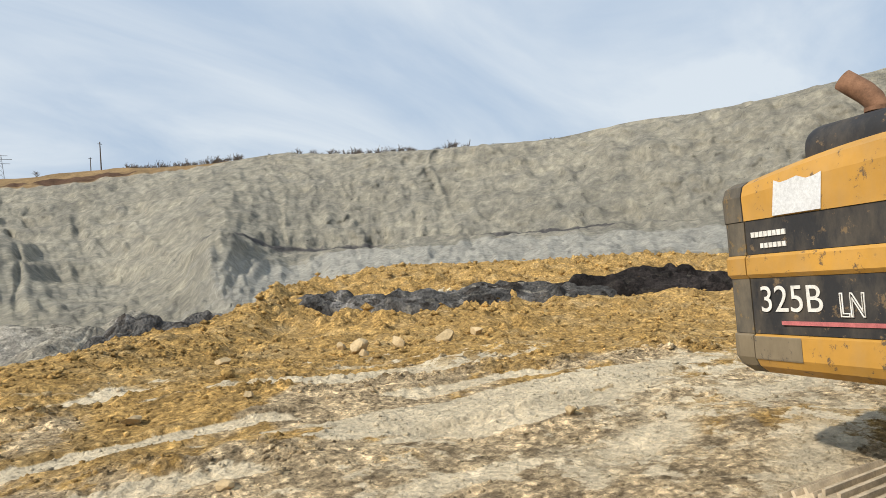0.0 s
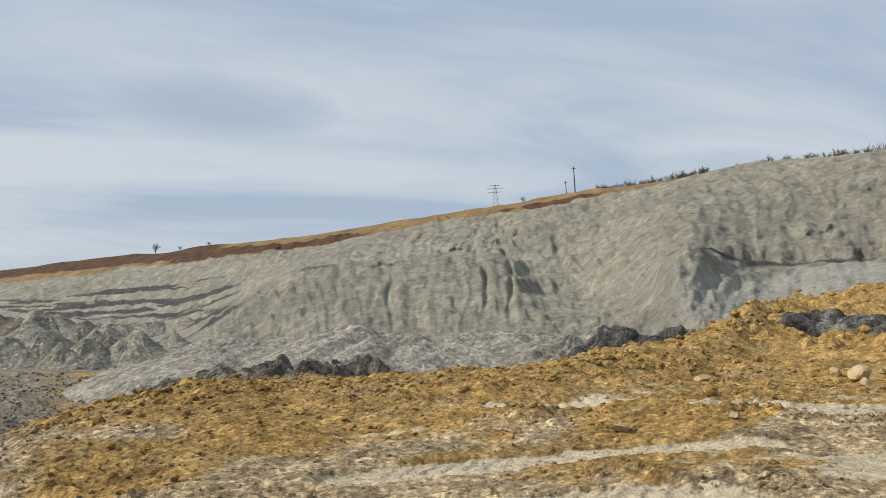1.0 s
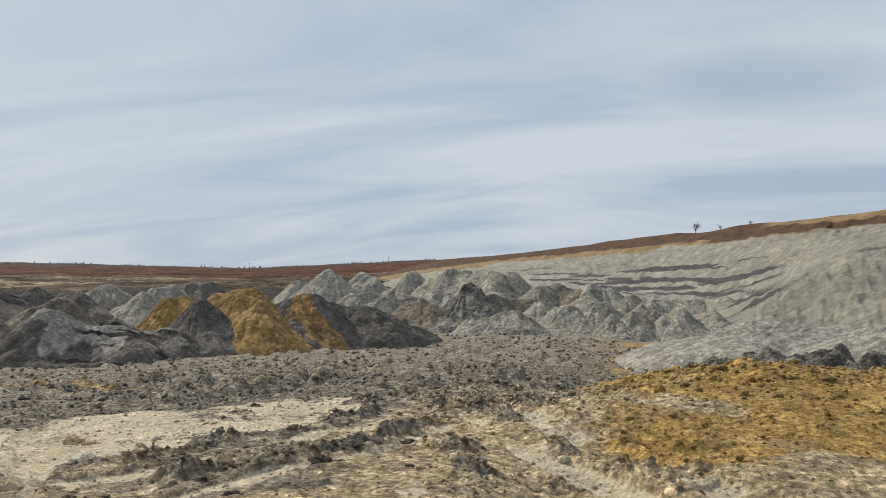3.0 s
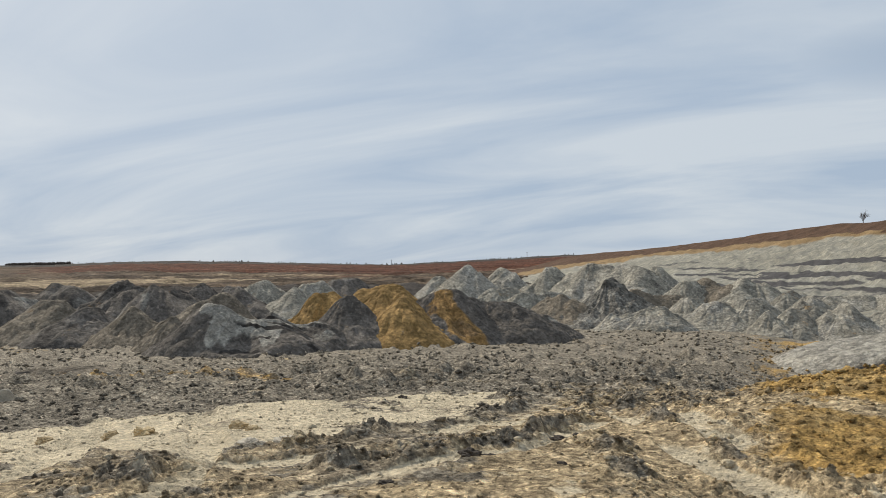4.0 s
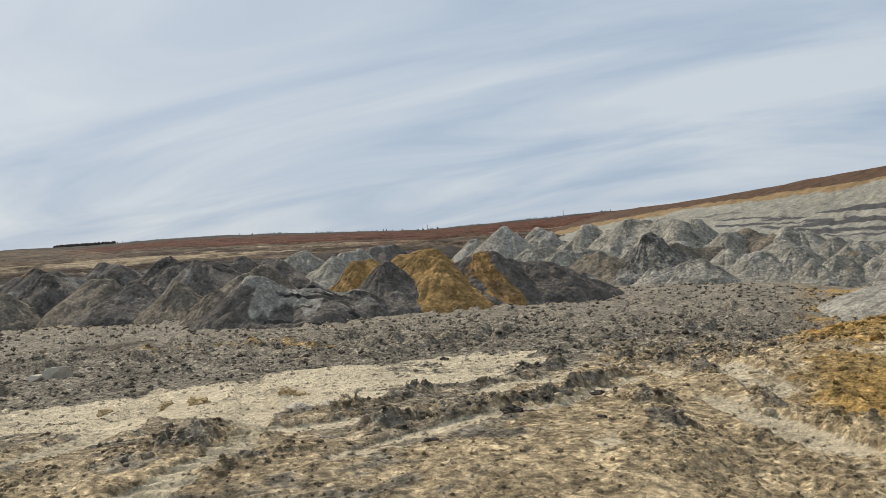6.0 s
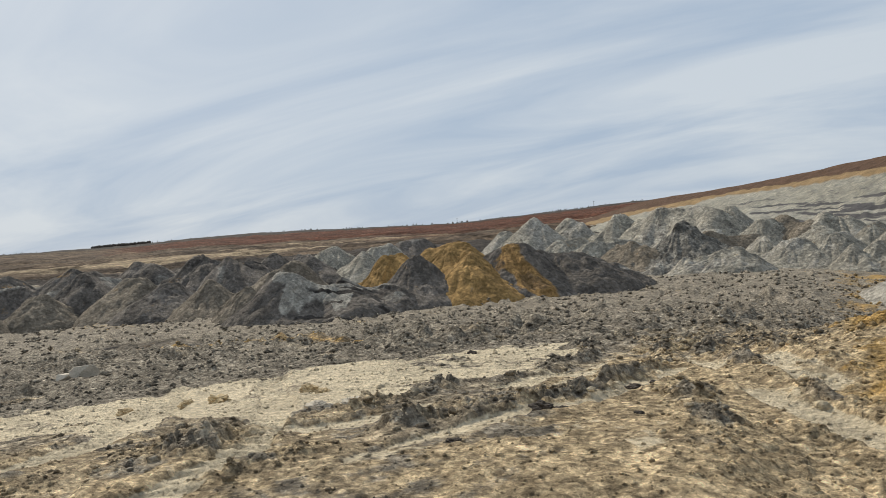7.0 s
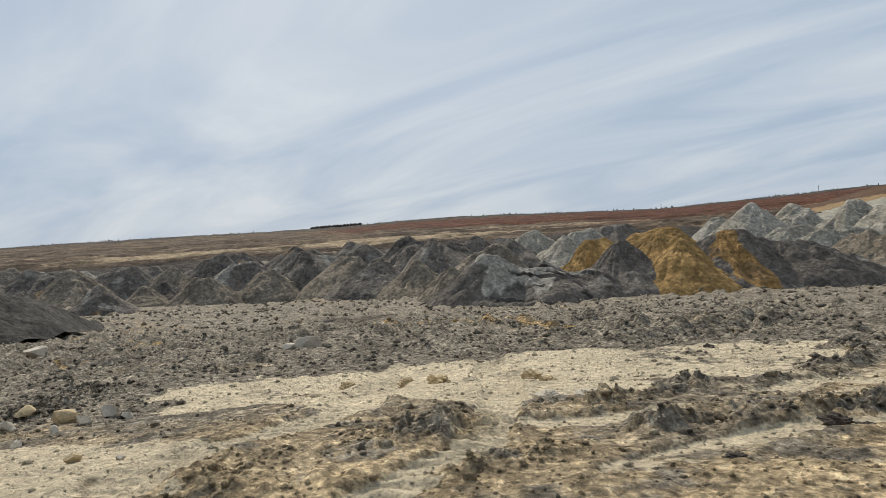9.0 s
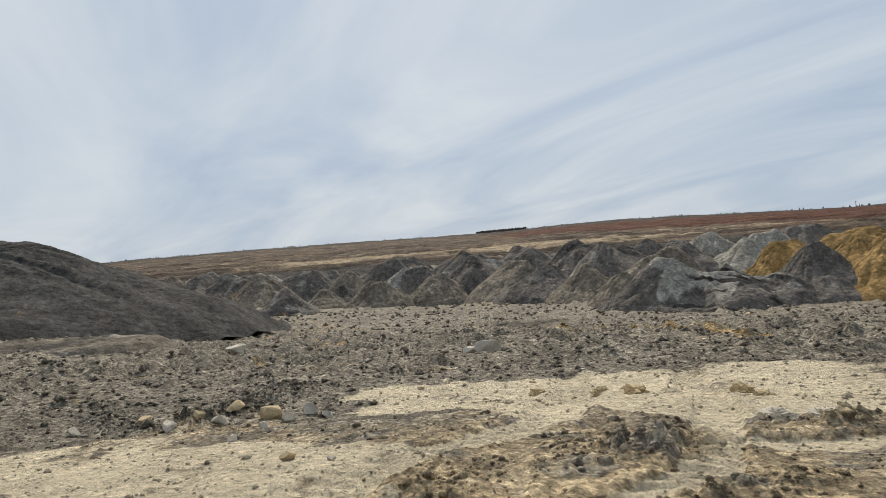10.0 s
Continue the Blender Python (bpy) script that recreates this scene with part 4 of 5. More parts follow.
    # dark clod mounds just over the rim of the yellow bank
    for az, r, long, top in ((-3.2, 27, 2.6, -1.75), (-6.0, 27, 2.4, -1.0), (-9.0, 26, 2.2, -0.6), (-12.0, 25, 1.5, -1.1), (-14.5, 24, 1.5, -1.2), (-17.4, 23, 1.2, -0.5), (-19.3, 22, 1.6, -1.0), (-22.2, 20, 1.5, -0.95)):
        x, y = at(az, r)
        high = top + 0.12 - floor_z(x, y)
        heap("clod_mound", x, y, max(long * 1.2, high * 1.5), max(long, high * 1.3), high, az, CLOD_HEAP, rng.randrange(1000), "mound of dark grey clay clods", "mound",
             "clod mounds on the rim", 0.6, 3.2, None, 130, 48)
    heap("clod_mound", *at(53.2, 35), 2.6, 1.6, 0.55, 40, OLIVE_HEAP, 55, "low olive-brown mound on the pit floor", "mound", "", 0.6, 1.5, mottled, 100, 36)
    heap("clod_mound", *at(88, 30), 5.0, 3.0, 0.4, 60, OLIVE_HEAP, 56, "low olive-brown bank with dry tufts", "mound", "", 0.6, 1.5, mottled, 100, 36)
    # coal; pale flecks put the grey sheen of the lumps into the colour
    for az, r, long, high in ((-79.5, 26, 2.4, 1.0), (-74.5, 25, 2.2, 0.85), (-70.5, 24, 1.7, 0.7), (-66, 23.5, 1.9, 0.8), (-61.5, 23, 1.9, 0.85), (-57.5, 23, 1.5, 0.7), (-53.8, 23.5, 1.5, 0.75)):
        heap("coal_heap", *at(az, r), long * 1.25, long * 0.6, high * 0.9, az + 4, DUSTY_COAL if -71 < az < -52 else COAL, rng.randrange(1000), "heap of black coal on the yellow bank", "coal heap", "coal heaps", 0.6, 2.2,
             lambda px, py, pz, s: [0 * px, 0.5 * step(0.25, 0.7, fbm(px * 7, py * 7, 3, s)) * (1 if -71 < az < -52 else 0.3), 0.6 * step(0.1, 0.5, fbm(px * 5, py * 5, 3, s + 2))], 120, 44)
    for az, r, long, high in ((-36.6, 17.0, 1.2, 0.75), (-40.3, 18.5, 1.5, 0.95), (-43.5, 20, 1.2, 0.8)):
        heap("coal_heap", *at(az, r), long, long * 0.7, high, az, DUSTY_COAL, rng.randrange(1000), "heap of dusty black coal below the bank", "coal heap", "coal heaps", 0.6, 2.2,
             lambda px, py, pz, s: [0 * px, 0.3 * step(0.3, 0.7, fbm(px * 7, py * 7, 3, s)), 0.6 * step(0.1, 0.5, fbm(px * 5, py * 5, 3, s + 2))], 110, 40)


place_heaps()


# ---- loose clods lying on the ground, past counting ----
def loose_clods(count, nearest, furthest, seed, faces_of, label, grow=1.0, floor=0.0):
    rng = np.random.default_rng(seed)
    n = int(count * 3.5)
    az = np.radians(rng.uniform(-102, 102, n))
    r = np.exp(rng.uniform(np.log(nearest), np.log(furthest), n))
    x, y = -np.sin(az) * r, np.cos(az) * r
    z, masks, lumpy = land(x[None], y[None])
    keep = np.flatnonzero(rng.random(n) < np.maximum(lumpy[0] * 0.55, floor))[:count]
    x, y, r, z = x[keep], y[keep], r[keep], z[0][keep]
    size = grow * (0.008 + 0.0021 * r) * np.exp(rng.normal(0, 0.45, len(x))) * (0.85 + 0.3 * masks[0][0][keep])
    size = np.minimum(size, 0.24)
    bm = bmesh.new()
    if faces_of == 20:
        bmesh.ops.create_icosphere(bm, subdivisions=1, radius=1.0)
    else:
        v = [bm.verts.new(p) for p in ((1, 0, 0), (0, 1, 0), (-1, 0, 0), (0, -1, 0), (0, 0, 1), (0, 0, -1))]
        for k in range(4):
            bm.faces.new((v[k], v[(k + 1) % 4], v[4]))
            bm.faces.new((v[(k + 1) % 4], v[k], v[5]))
    bm.verts.index_update()
    ball = np.array([v.co[:] for v in bm.verts])
    faces = np.array([[v.index for v in f.verts] for f in bm.faces])
    bm.free()
    k = len(x)
    shape = ball[None] * rng.uniform(0.6, 1.2, (k, len(ball), 1)) * (rng.uniform(0.8, 1.25, (k, 1, 3)) * np.array([1, 1, 0.65]))
    turn = rng.uniform(0, 6.28, k)
    c, s = np.cos(turn)[:, None], np.sin(turn)[:, None]
    px, py = shape[..., 0] * c - shape[..., 1] * s, shape[..., 0] * s + shape[..., 1] * c
    verts = np.stack([px * size[:, None] + x[:, None], py * size[:, None] + y[:, None], shape[..., 2] * size[:, None] + (z + 0.2 * size)[:, None]], -1)
    tris = (faces[None] + (np.arange(k) * len(ball))[:, None, None]).reshape(-1, 3)
    mesh = bpy.data.meshes.new("loose_clods")
    mesh.vertices.add(k * len(ball))
    mesh.vertices.foreach_set("co", verts.astype(np.float32).ravel())
    mesh.loops.add(tris.size)
    mesh.loops.foreach_set("vertex_index", tris.ravel().astype(np.int32))
    mesh.polygons.add(len(tris))
    mesh.polygons.foreach_set("loop_start", (np.arange(len(tris)) * 3).astype(np.int32))
    mesh.update(calc_edges=True)
    att = mesh.attributes.new("zones", "FLOAT_COLOR", "POINT")
    rgba = np.ones((k, len(ball), 4), np.float32)
    for q in range(3):
        rgba[:, :, q] = np.clip(masks[q][0][keep], 0, 1)[:, None]
    att.data.foreach_set("color", rgba.ravel())
    mesh.materials.append(LOOSE)
    return tagged(new("loose_clods", mesh), label, "clods", kind="stuff")


loose_clods(14000, 2.4, 12.5, 5, 20, "clay clods strewn over the churned ground")
loose_clods(46000, 2.6, 14, 7, 8, "small clay crumbs strewn over the churned ground", 0.55, 0.14)
loose_clods(46000, 11.0, 75, 6, 8, "grey and ochre clods strewn over the pit floor")


# ---- stones and clods that stand out ----
def stone(name, x, y, size, material, seed, label, category, group="", flat=0.7, lift=0.5):
    rng = random.Random(seed)
    bm = bmesh.new()
    bmesh.ops.create_icosphere(bm, subdivisions=3, radius=1.0)
    cuts = [(Vector((rng.gauss(0, 1), rng.gauss(0, 1), rng.gauss(0, 1))).normalized(), rng.uniform(0.42, 0.8)) for _ in range(13)]
    for v in bm.verts:
        for n, d in cuts:
            over = v.co.dot(n) - d
            if over > 0:
                v.co -= n * over
        v.co *= 1 + 0.07 * noise.noise(v.co * 3 + Vector((seed, 0, 0)))
        v.co = Vector((v.co.x * 1.15, v.co.y * 0.9, v.co.z * flat)) * size
    ob = part(name, bm, material)
    z = float(land(np.array([[x]]), np.array([[y]]))[0][0, 0])
    ob.matrix_world = pose(x, y, z + lift * size * flat, rng.uniform(-12, 12), rng.uniform(-12, 12), rng.uniform(0, 360))
    return tagged(ob, label, category, group)


def clump(x, y, size, material, seed, label):
    """A dark clod of stuck-together crumbs."""
    rng = random.Random(seed)
    bm = bmesh.new()
    bmesh.ops.create_icosphere(bm, subdivisions=4, radius=size)
    for v in bm.verts:
        n = v.co / size
        lump = 0.45 * noise.noise(n * 1.6 + Vector((seed, 0, 0))) + 0.35 * abs(noise.noise(n * 3.4 + Vector((0, seed, 0)))) + 0.16 * noise.noise(n * 8)
        v.co = n * size * (0.75 + lump)
        v.co.x *= 1.5
        v.co.z = v.co.z * 0.75 + 0.3 * size
    ob = part("clod", bm, material)
    z = float(land(np.array([[x]]), np.array([[y]]))[0][0, 0])
    ob.location = (x, y, z - 0.02)
    return tagged(ob, label, "clod", "dark clods on the track")


stone("boulder", -15.0, 9.75, 0.31, GREY_STONE, 3, "pale grey angular boulder on dark clay", "boulder", "", 0.95)
stone("boulder", -15.35, 9.5, 0.19, GREY_STONE, 31, "grey broken boulder beside a larger one", "boulder", "", 1.0)
stone("boulder", -24.3, 6.5, 0.36, GREY_STONE, 4, "dark grey boulder among clods", "boulder", "", 0.8)
stone("slab", -29.5, 38.3, 0.8, CLAY_STONE, 9, "pale stone slab at the foot of a spoil heap", "stone", "", 0.35)
for k, (x, y, size) in enumerate(((5.6, 6.51, 0.16), (8.71, 8.41, 0.18), (6.75, 5.96, 0.11), (11.2, 7.6, 0.33), (11.9, 7.2, 0.26), (11.5, 8.2, 0.2), (10.8, 7.2, 0.16),
                                  (12.4, 6.5, 0.3), (13.6, 6.4, 0.26), (4.4, 3.9, 0.1), (7.2, 2.2, 0.12))):
    stone("clay_stone", x, y, size * 0.75, CLAY_STONE, 40 + k, "tan clay stone lying on the yellow ground", "stone", "tan clay stones", 0.7)
for k, (x, y, size) in enumerate(((-6.86, 2.39, 0.11), (-6.6, 2.65, 0.07), (-10.2, 2.1, 0.22), (-10.5, 2.5, 0.17), (-9.9, 2.6, 0.19), (-9.6, 3.3, 0.22), (-10.3, 3.3, 0.28), (-10.0, 3.7, 0.22),
                                  (-9.4, 3.7, 0.16), (-10.8, 3.0, 0.2), (-9.2, 2.9, 0.13), (-8.6, 2.4, 0.1), (-11.2, 2.0, 0.2), (-11.6, 1.2, 0.17))):
    stone("stone", x, y, size * 0.6, GREY_STONE if k % 3 else CLAY_STONE, 70 + k, "grey-brown broken stone on the churned clay", "stone", "broken stones beside the pale track", 0.8)
for k, (x, y, size) in enumerate(((-2.84, 6.36, 0.13), (-2.62, 6.28, 0.09), (-2.4, 7.7, 0.11), (-2.22, 7.85, 0.07), (-2.92, 4.93, 0.08), (-3.1, 7.4, 0.06), (-6.2, 11.1, 0.13), (-1.9, 6.2, 0.06))):
    clump(x, y, size * 0.62, DARK_CLOD, 90 + k, "dark brown clod of soil on the track")
for k, (x, y, size) in enumerate(((-5.3, 6.2, 0.2), (-5.1, 6.5, 0.16), (-8.0, 7.2, 0.2), (-8.4, 7.0, 0.16), (-7.0, 7.9, 0.17), (-9.2, 6.6, 0.15), (-6.5, 7.6, 0.12))):
    clump(x, y, size * 0.7, CLAY_STONE if k > 1 else GREY_STONE, 120 + k, "crumbled clay clod beside the pale track")


# ---- excavator standing by the track ----
YELLOW = paint_material("machine_yellow", (0.47, 0.25, 0.045), 0.6)
BLACK = paint_material("machine_black", (0.022, 0.022, 0.024), 0.55, 0.5, (0.16, 0.11, 0.06))
GRIME = paint_material("grimy_panel", (0.075, 0.066, 0.052), 1.0, 0.7, (0.20, 0.13, 0.05))
SCRAPED = paint_material("scraped_lip", (0.17, 0.135, 0.085), 1.0, 0.7, (0.06, 0.05, 0.045))
RUST = plain_material("rusty_pipe", (0.23, 0.125, 0.075), 0.8, 0.3, 0.35, 9)
HOLE = plain_material("hole_shade", (0.012, 0.011, 0.010), 0.95)
PAPER = plain_material("white_sticker", (0.6, 0.61, 0.62), 0.6, 0, 0.06, 6, 0.05, 0.001)
MARKING = plain_material("white_marking", (0.66, 0.64, 0.60), 0.6, 0, 0.2, 20, 0.05, 0.001)
PINK = plain_material("faded_red_line", (0.42, 0.13, 0.13), 0.6, 0, 0.25, 12, 0.05, 0.001)
TRACK_STEEL = plain_material("track_steel", (0.44, 0.36, 0.25), 0.85, 0.1, 0.35, 7, 0.4, 0.006)


def box(bm, x0, x1, y0, y1, z0, z1, round_by=0.0, segments=2):
    made = bmesh.ops.create_cube(bm, size=1.0, matrix=Matrix.Translation(((x0 + x1) / 2, (y0 + y1) / 2, (z0 + z1) / 2)) @ Matrix.Diagonal((x1 - x0, y1 - y0, z1 - z0, 1)))
    if round_by:
        edges = list({e for v in made["verts"] for e in v.link_edges})
        bmesh.ops.bevel(bm, geom=edges, offset=round_by, segments=segments, affect="EDGES", profile=0.5)
    return bm


def sweep(bm, path, section, close=True):
    """Rings of a section (outward offset, height) along a plan path of (x, y, outward x, outward y, lift)."""
    rings = []
    for x, y, ox, oy, lift in path:
        rings.append([bm.verts.new((x + ox * o, y + oy * o, z + lift * k)) for o, z, k in section])
    for a, b in zip(rings[:-1], rings[1:]):
        for k in range(len(section) - 1):
            bm.faces.new((a[k], b[k], b[k + 1], a[k + 1]))
        if close:
            bm.faces.new((a[-1], b[-1], b[0], a[0]))
    for ring in (rings[0], rings[-1]):
        bm.faces.new(ring)
    return bm


def tube(bm, points, radii, sides=14):
    rings = []
    for k, (p, r) in enumerate(zip(points, radii)):
        ahead = (Vector(points[min(k + 1, len(points) - 1)]) - Vector(points[max(k - 1, 0)])).normalized()
        m = ahead.to_track_quat("Z", "Y").to_matrix()
        rings.append([bm.verts.new(Vector(p) + m @ Vector((math.cos(q * 2 * math.pi / sides) * r, math.sin(q * 2 * math.pi / sides) * r, 0))) for q in range(sides)])
    for a, b in zip(rings[:-1], rings[1:]):
        for q in range(sides):
            bm.faces.new((a[q], a[(q + 1) % sides], b[(q + 1) % sides], b[q]))
    bm.faces.new(rings[0]), bm.faces.new(rings[-1])
    return bm


def excavator():
    base = new("excavator")
    base.matrix_world = pose(5.80, 0.347, 0.766, 0, 0, -131.3) @ pose(0, 0, 0, 0, -3.9, 0) @ pose(0, 0, -1.0)
    tagged(base, "yellow and black crawler excavator with worn paint, seen from behind", "excavator")
    W, LOW = 2.45, 1.0

    def crown(x):
        return 0.11 * math.sin(math.pi * min(max(x / W, 0), 1))

    corner, main = [], []
    for y in (1.25, 0.9, 0.55):
        corner.append((-0.31, y, -1, 0, 0))
    for k in range(0, 10):
        q = math.pi + k / 9 * math.pi / 2
        corner.append((-0.11 + 0.20 * math.cos(q), 0.20 + 0.20 * math.sin(q), math.cos(q), math.sin(q), 0))
    corner.append((-0.012, 0, 0, -1, 0))
    for k in range(0, 30):
        x = k / 29 * (W - 0.09)
        bulge = -0.012 * math.sin(math.pi * x / W)
        main.append((x, bulge, 0, -1, crown(x)))
    for k in range(1, 10):
        q = -math.pi / 2 + k / 9 * math.pi / 2
        main.append((W - 0.09 + 0.22 * math.cos(q), 0.22 + 0.22 * math.sin(q), math.cos(q), math.sin(q), 0))
    main += [(W + 0.13, y, 1, 0, 0) for y in (0.55, 0.9, 1.25)]
    sections = [  # name, material, corner material, (offset, height, share of the crown)
        ("lower_lip", YELLOW, SCRAPED, [(-0.25, 0.0, 0), (-0.10, 0.0, 0), (-0.03, 0.05, 0), (0.0, 0.11, 0), (0.0, 0.255, 0), (-0.02, 0.268, 0), (-0.25, 0.268, 0)], "scraped yellow lower lip"),
        ("lower_band", BLACK, GRIME, [(-0.25, 0.272, 0), (-0.014, 0.272, 0), (-0.014, 0.64, 0), (-0.25, 0.64, 0)], "black lower band"),
        ("stripe", YELLOW, YELLOW, [(-0.25, 0.643, 0), (-0.012, 0.643, 0), (0.012, 0.67, 0), (0.012, 0.78, 0), (-0.006, 0.80, 0), (-0.25, 0.80, 0)], "raised yellow stripe"),
        ("upper_band", BLACK, GRIME, [(-0.25, 0.803, 0), (-0.008, 0.803, 0), (-0.008, 1.03, 0), (-0.25, 1.03, 0)], "black upper band"),
        ("cap", YELLOW, GRIME, [(-0.25, 1.033, 0), (0.0, 1.033, 0), (0.004, 1.20, 0.6), (-0.02, 1.27, 0.9), (-0.08, 1.305, 1), (-0.25, 1.31, 1)], "yellow upper edge"),
    ]
    for name, mat, side_mat, section, label in sections:
        section = [(o, z + LOW, k) for o, z, k in section]
        part(name, sweep(bmesh.new(), main, section), mat, base, label)
        part("side_" + name, sweep(bmesh.new(), corner, section), side_mat, base, "grimy corner panel" if side_mat is GRIME else "")
    scrape = bmesh.new()
    part("core", box(bmesh.new(), 0.06, W - 0.06, 0.2, 1.2, LOW + 0.02, LOW + 1.29), BLACK, base)
    # worn grey patch on the lip's end
    sweep(scrape, [p for p in main if p[0] < 0.42], [(0.001, LOW + 0.10, 0), (0.004, LOW + 0.11, 0), (0.004, LOW + 0.25, 0), (0.001, LOW + 0.255, 0)])
    part("scraped_patch", scrape, SCRAPED, base, "bare scraped metal on the lip")
    # sticker, markings
    bm = bmesh.new()
    top = [(0.31, 1.265), (0.36, 1.245), (0.42, 1.25), (0.50, 1.265), (0.57, 1.24), (0.63, 1.245), (0.69, 1.262)]
    face = [bm.verts.new((x, -0.012 * math.sin(math.pi * x / W) - 0.009, LOW + z)) for x, z in [(0.272, 1.04), (0.66, 1.04)] + top[::-1]]
    f = bm.faces.new(face)
    made = bmesh.ops.extrude_face_region(bm, geom=[f])
    for v in made["geom"]:
        if isinstance(v, bmesh.types.BMVert):
            v.co.y += 0.003
    part("sticker", bm, PAPER, base, "torn white sticker")
    bm = box(bmesh.new(), 0.26, 2.2, -0.006, 0.05, LOW + 0.335, LOW + 0.36)
    part("pinstripe", bm, PINK, base, "faded red pinstripe")

    def lettering(text, x, z, height, depth_y, stretch=1.0, outline=False):
        curve = bpy.data.curves.new("lettering", "FONT")
        curve.body, curve.size, curve.extrude = text, height / 0.70, 0.0015
        if outline:
            curve.fill_mode, curve.bevel_depth = "NONE", 0.004
        holder = bpy.data.objects.new("lettering", curve)
        scene.collection.objects.link(holder)
        bpy.context.view_layer.update()
        mesh = bpy.data.meshes.new_from_object(holder.evaluated_get(bpy.context.evaluated_depsgraph_get()))
        bpy.data.objects.remove(holder)
        mesh.materials.clear()
        mesh.materials.append(MARKING)
        ob = new("lettering", mesh)
        ob.parent = base
        ob.matrix_basis = pose(x, depth_y, LOW + z, 90, 0, 0) @ Matrix.Diagonal((stretch, 1, 1, 1))
        ob["label"] = "white painted model marking"
        return ob

    lettering("325B", 0.075, 0.42, 0.17, 0.002, 1.04)
    lettering("LN", 0.71, 0.395, 0.14, -0.003, 0.72, True)
    for k in range(8):
        part("marking_bar", box(bmesh.new(), 0.06 + k * 0.038, 0.09 + k * 0.038, -0.006, 0.02, LOW + 0.915, LOW + 0.95), MARKING, base)
    for k in range(6):
        part("marking_bar", box(bmesh.new(), 0.135 + k * 0.038, 0.162 + k * 0.038, -0.005, 0.02, LOW + 0.84, LOW + 0.872), MARKING, base)
    # engine hood and exhaust
    part("hood", box(bmesh.new(), 0.30, 2.2, 0.2, 1.5, LOW + 1.2, LOW + 1.60, 0.14, 5), BLACK, base, "dull black engine hood", True)
    pipe = [(0.68, 0.50, LOW + 1.50), (0.68, 0.50, LOW + 1.66), (0.665, 0.49, LOW + 1.71), (0.63, 0.47, LOW + 1.76), (0.58, 0.44, LOW + 1.815), (0.53, 0.41, LOW + 1.87)]
    stack = part("exhaust", tube(bmesh.new(), pipe, [0.065, 0.065, 0.067, 0.07, 0.07, 0.068], 20), RUST, base, "rusty bent exhaust stack", True)
    d = (Vector(pipe[-1]) - Vector(pipe[-2])).normalized() * 0.004
    # thin black disc stands for the shade inside the pipe's opening
    part("exhaust_mouth", tube(bmesh.new(), [Vector(pipe[-1]), Vector(pipe[-1]) + d], [0.056, 0.056], 20), HOLE, stack, "exhaust mouth as a black disc for the shade inside")
    part("clamp", tube(bmesh.new(), [(0.68, 0.50, LOW + 1.63), (0.68, 0.50, LOW + 1.655)], [0.074, 0.074], 20), RUST, stack)
    # the house behind the counterweight
    part("engine_housing", box(bmesh.new(), -0.1, W + 0.1, 1.27, 3.4, LOW + 0.1, LOW + 1.2, 0.05), YELLOW, base)
    part("cab", box(bmesh.new(), W - 0.95, W + 0.1, 2.3, 4.0, LOW + 1.2, LOW + 1.95, 0.08), BLACK, base)
    part("slew_ring", tube(bmesh.new(), [(1.2, 2.1, LOW - 0.25), (1.2, 2.1, LOW + 0.1)], [0.75, 0.75], 32), BLACK, base)

    # crawler tracks, level on the ground
    low = base.matrix_world.inverted()
    heading = math.degrees(math.atan2(-0.49, 0.87))
    shoe = bmesh.new()
    box(shoe, 0, 0.6, -0.092, 0.092, 0, 0.022)
    for k in (-0.065, 0.0, 0.065):
        box(shoe, 0.0, 0.6, k - 0.008, k + 0.008, 0.022, 0.05)
    shoe_mesh = bpy.data.meshes.new("track_shoe")
    bmesh.ops.recalc_face_normals(shoe, faces=shoe.faces)
    shoe.to_mesh(shoe_mesh)
    shoe.free()
    shoe_mesh.materials.append(TRACK_STEEL)
    half, rad, straight = 2.1, 0.36, 2 * (2.1 - 0.36)
    around = 2 * straight + 2 * math.pi * rad
    count = 48
    for side, shift in enumerate((0.0, 2.0)):
        m = pose(3.92, -0.03, -0.17, 0, 0, heading) @ pose(shift, -1.86, 0)
        frame_ob = part("track_frame", box(bmesh.new(), 0.12, 0.48, -1.85, 1.85, 0.18, 0.62, 0.04), BLACK, base)
        frame_ob.matrix_parent_inverse = low
        frame_ob.matrix_basis = m
        for y in (-1.74, 1.74):
            wheel = part("track_wheel", tube(bmesh.new(), [(0.1, y, 0.42), (0.5, y, 0.42)], [0.34, 0.34], 24), TRACK_STEEL, frame_ob)
        for k in range(count):
            s = k / count * around
            if s < straight:
                y, z, turn = -straight / 2 + s, 2 * rad, 0
            elif s < straight + math.pi * rad:
                q = (s - straight) / rad
                y, z, turn = straight / 2 + rad * math.sin(q), rad + rad * math.cos(q), -math.degrees(q)
            elif s < 2 * straight + math.pi * rad:
                y, z, turn = straight / 2 - (s - straight - math.pi * rad), 0, 180
            else:
                q = (s - 2 * straight - math.pi * rad) / rad
                y, z, turn = -straight / 2 - rad * math.sin(q), rad - rad * math.cos(q), 180 - math.degrees(q)
            ob = new("track_shoe", shoe_mesh)
            ob.parent = base
            ob.matrix_parent_inverse = low
            ob.matrix_basis = m @ pose(0, y, z + 0.06, turn, 0, 0)
    return base


excavator()


